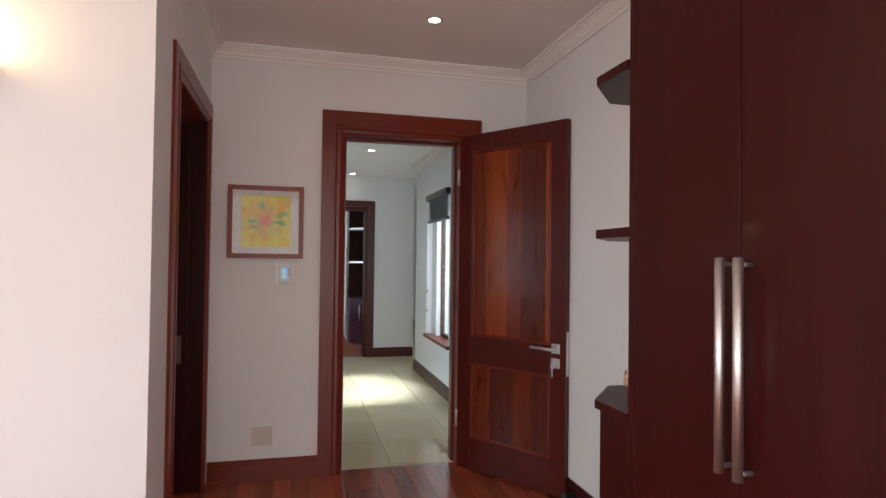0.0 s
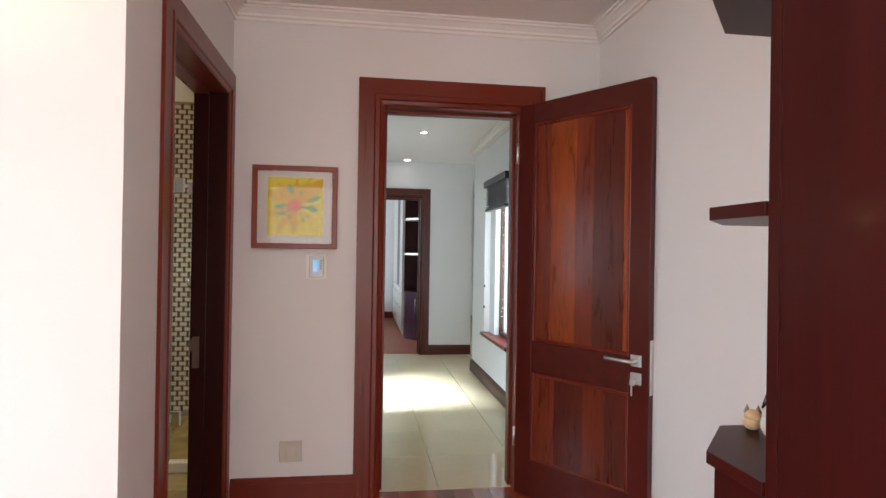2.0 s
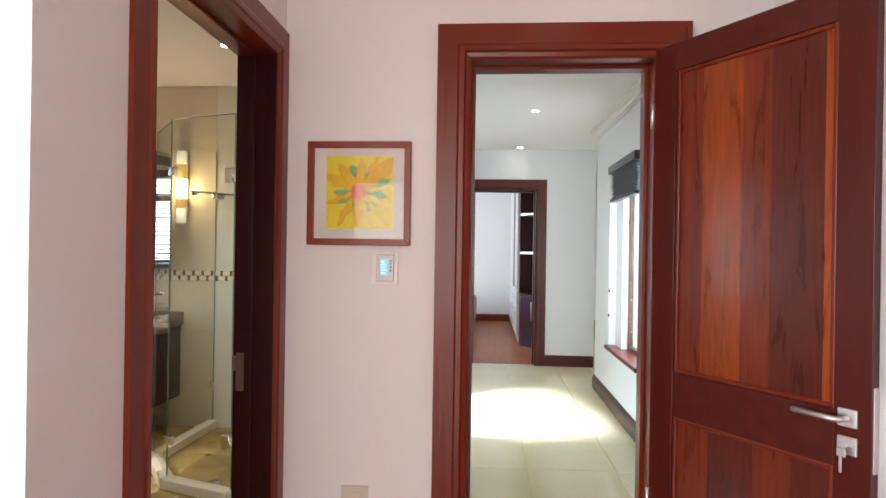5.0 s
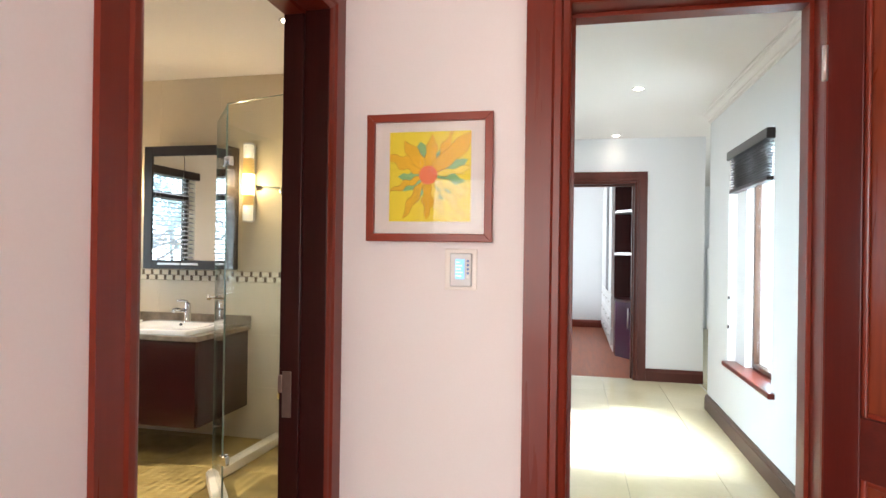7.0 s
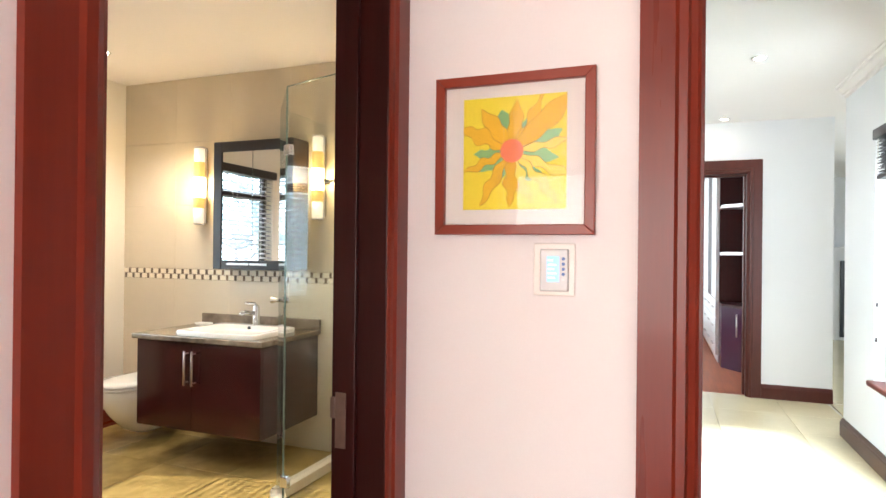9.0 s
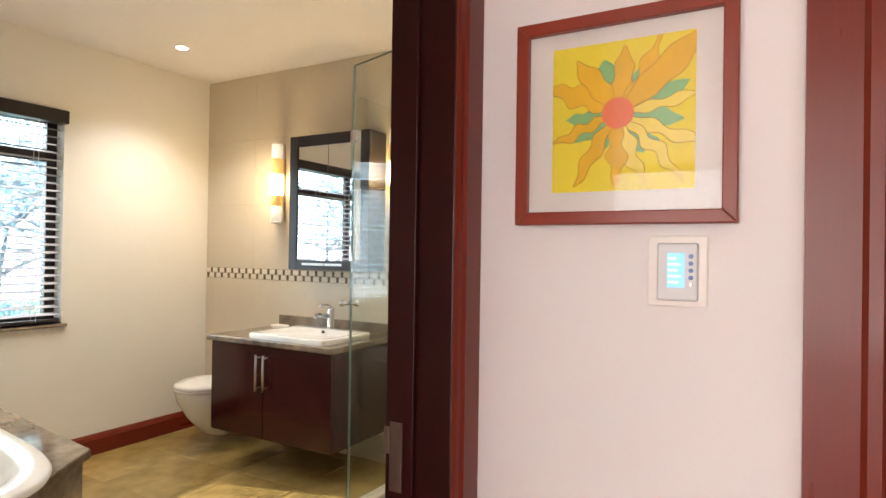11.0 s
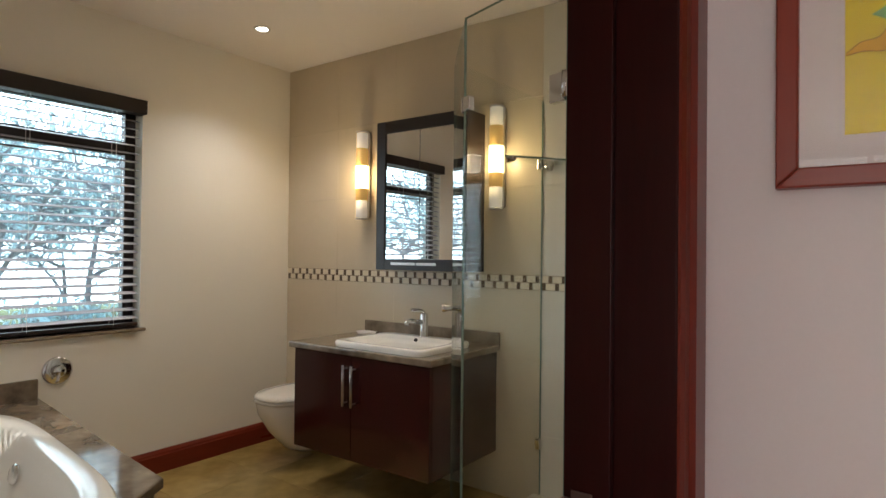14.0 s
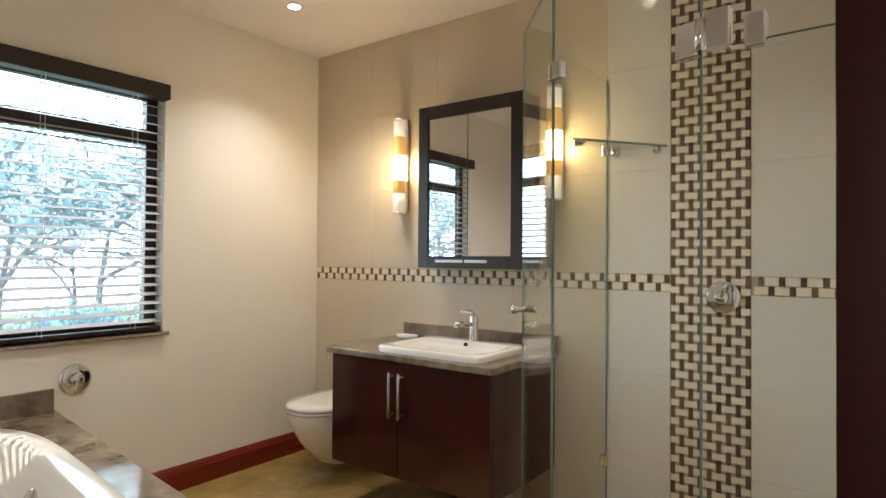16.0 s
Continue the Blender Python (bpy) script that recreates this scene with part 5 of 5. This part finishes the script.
part("firebox", box(3.07, 11.76, 0.05, 4.0, 11.799, 1.15, 0.005), mat("black_steel", (0.015, 0.015, 0.016), 0.3), fp, "black firebox")

# ---- outdoors ----
M_sky = glow("bright_hazy_sky", (0.68, 0.87, 1.0), 9.0)
structure("backdrop_garden", box(-15.2, -22, -0.1, -15.0, 22, 8.5), M_sky, "bright hazy sky beyond the garden")
structure("backdrop_court", box(2.05, 6.50, 0.0, 5.0, 6.55, 2.6), M_sky, "bright outdoor light beyond the hall window")
# bark and leaves are made pale and bluish: bright haze put into their colours
M_bark = mat("haze_paled_bark", (0.46, 0.49, 0.54), 0.9, var=0.3, scale=6, grain=40, bump=0.4)
M_leaf = mat("haze_paled_leaf", (0.30, 0.44, 0.46), 0.5, var=0.3, scale=1.2, second=(0.50, 0.60, 0.64))
lt = M_leaf.node_tree
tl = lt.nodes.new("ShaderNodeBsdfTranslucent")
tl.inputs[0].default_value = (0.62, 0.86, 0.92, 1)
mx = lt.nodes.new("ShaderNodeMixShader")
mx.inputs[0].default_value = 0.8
lt.links.new(lt.nodes["Principled BSDF"].outputs[0], mx.inputs[1])
lt.links.new(tl.outputs[0], mx.inputs[2])
lt.links.new(mx.outputs[0], lt.nodes["Material Output"].inputs[0])


def tree(at, height, seed, trunk=0.30, leafy=5, depth=5, thick=0.009):
    r = random.Random(seed)
    t = thing("tree", at, "garden tree with spreading limbs and sparse leaves, bright haze painted in", "tree", "garden trees")
    wood, leaves = bmesh.new(), bmesh.new()

    def limb(p, d, length, rad, left):
        pts = [p]
        bend = 0.12 if left == depth else 0.42
        for k in range(5):
            d = (d + Vector((r.uniform(-bend, bend), r.uniform(-bend, bend), r.uniform(-0.16, 0.2)))).normalized()
            pts.append(pts[-1] + d * length / 5)
        for a, c, k in zip(pts, pts[1:], range(5)):
            m0, m1 = rad * (1 - k * 0.12), rad * (1 - (k + 1) * 0.12)
            q = (c - a).to_track_quat("Z", "Y")
            n = 7 if rad > 0.03 else 4
            ra = [wood.verts.new(a + q @ Vector((m0 * math.cos(6.2832 * j / n), m0 * math.sin(6.2832 * j / n), 0))) for j in range(n)]
            rc = [wood.verts.new(c + q @ Vector((m1 * math.cos(6.2832 * j / n), m1 * math.sin(6.2832 * j / n), 0))) for j in range(n)]
            for j in range(n):
                wood.faces.new((ra[j], ra[(j + 1) % n], rc[(j + 1) % n], rc[j]))
        if left <= 1:
            clump = leafy * r.choice((0, 0, 1, 1, 2)) if left == 0 else leafy // 3
            for _ in range(clump):
                c = pts[r.randint(1, 5)] + Vector((r.gauss(0, 0.11), r.gauss(0, 0.11), r.gauss(0, 0.09)))
                e = Euler((r.uniform(0, 6.3), r.uniform(0, 6.3), r.uniform(0, 6.3))).to_matrix()
                g = r.uniform(0.7, 1.4)
                leaves.faces.new([leaves.verts.new(c + e @ (Vector(w) * g)) for w in ((-0.045, 0, 0), (0, 0.017, 0.006), (0.045, 0, 0), (0, -0.017, 0.006))])
        if left == 0:
            return
        for k in range(4 if left >= depth - 1 else 3):
            turn = r.uniform(0, 6.2832)
            out = Vector((math.cos(turn), math.sin(turn), r.uniform(-0.35, 0.6)))
            limb(pts[r.randint(2, 5)], (d * 0.55 + out).normalized(), length * r.uniform(0.6, 0.85), rad * 0.6, left - 1)

    limb(Vector(at), Vector((0, 0, 1)), height * trunk, height * thick, depth)
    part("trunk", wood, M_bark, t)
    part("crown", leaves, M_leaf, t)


tree((-7.6, 5.75, -0.12), 6.0, 3, 0.27)
tree((-7.3, 4.6, -0.12), 5.8, 5, 0.27)
tree((-8.6, 7.3, -0.12), 6.8, 8, 0.28)
tree((-10.4, 6.6, -0.12), 5.4, 11, 0.24)
# seen in the bathroom mirror
tree((-7.0, -1.4, -0.12), 6.2, 13, 0.27)
tree((-7.8, -3.2, -0.12), 6.6, 17, 0.27)
# low shrubs under them
shrub = dict(trunk=0.17, leafy=2, depth=5, thick=0.008)
tree((-6.9, 5.3, -0.12), 2.7, 21, **shrub)
tree((-7.2, 6.6, -0.12), 2.9, 23, **shrub)
tree((-7.9, 7.7, -0.12), 2.9, 29, **shrub)
tree((-6.6, -2.3, -0.12), 2.9, 31, **shrub)

# ---- pieces of the floors ----
def floor_pieces(parent, x0, x1, y0, y1, w, l, top, material, joint, name, seed, stagger=False):
    r = random.Random(seed)
    cache = {}
    row, x = 0, x0
    while x < x1 - 0.005:
        xe = min(x + w, x1)
        y = y0 - (r.uniform(0, l * 0.8) if stagger else 0)
        while y < y1 - 0.005:
            ya, ye = max(y, y0), min(y + l, y1)
            if ye - ya > 0.02:
                key = (round(xe - x, 4), round(ye - ya, 4))
                if key not in cache:
                    hx, hy = key[0] / 2 - joint / 2, key[1] / 2 - joint / 2
                    cache[key] = mesh_of(name, box(-hx, -hy, top - 0.006, hx, hy, top, 0.0007, 1), material)
                ob = new(name, cache[key])
                ob.location = ((x + xe) / 2, (ya + ye) / 2, 0)
                ob.parent = parent
            y += l
        x = xe
        row += 1


floor_pieces(bpy.data.objects["floor_hall"], HW, HE, 3.441, FAR + 0.05, 0.515, 0.515, 0.0, M_marblefloor, 0.0018, "floor_tile", 1)
for ob in [o for o in bpy.data.objects["floor_hall"].children]:
    ob.location.x += 1.055 - (HW + 0.515)
floor_pieces(bpy.data.objects["floor_hall"], 1.975, 5.0, 6.76, FAR, 0.605, 0.73, 0.0, M_marblefloor, 0.0018, "floor_tile", 1)
floor_pieces(bpy.data.objects["floor_bathroom"], BW, BE, 2.19, BN - 0.002, 0.4575, 0.4575, 0.0, M_bathfloor, 0.002, "floor_tile", 2)
floor_pieces(bpy.data.objects["floor_bedroom"], LEFT_X, RIGHT_X, -3.35, 3.438, 0.0965, 1.7, 0.0, M_floorwood, 0.0012, "floor_plank", 3, True)
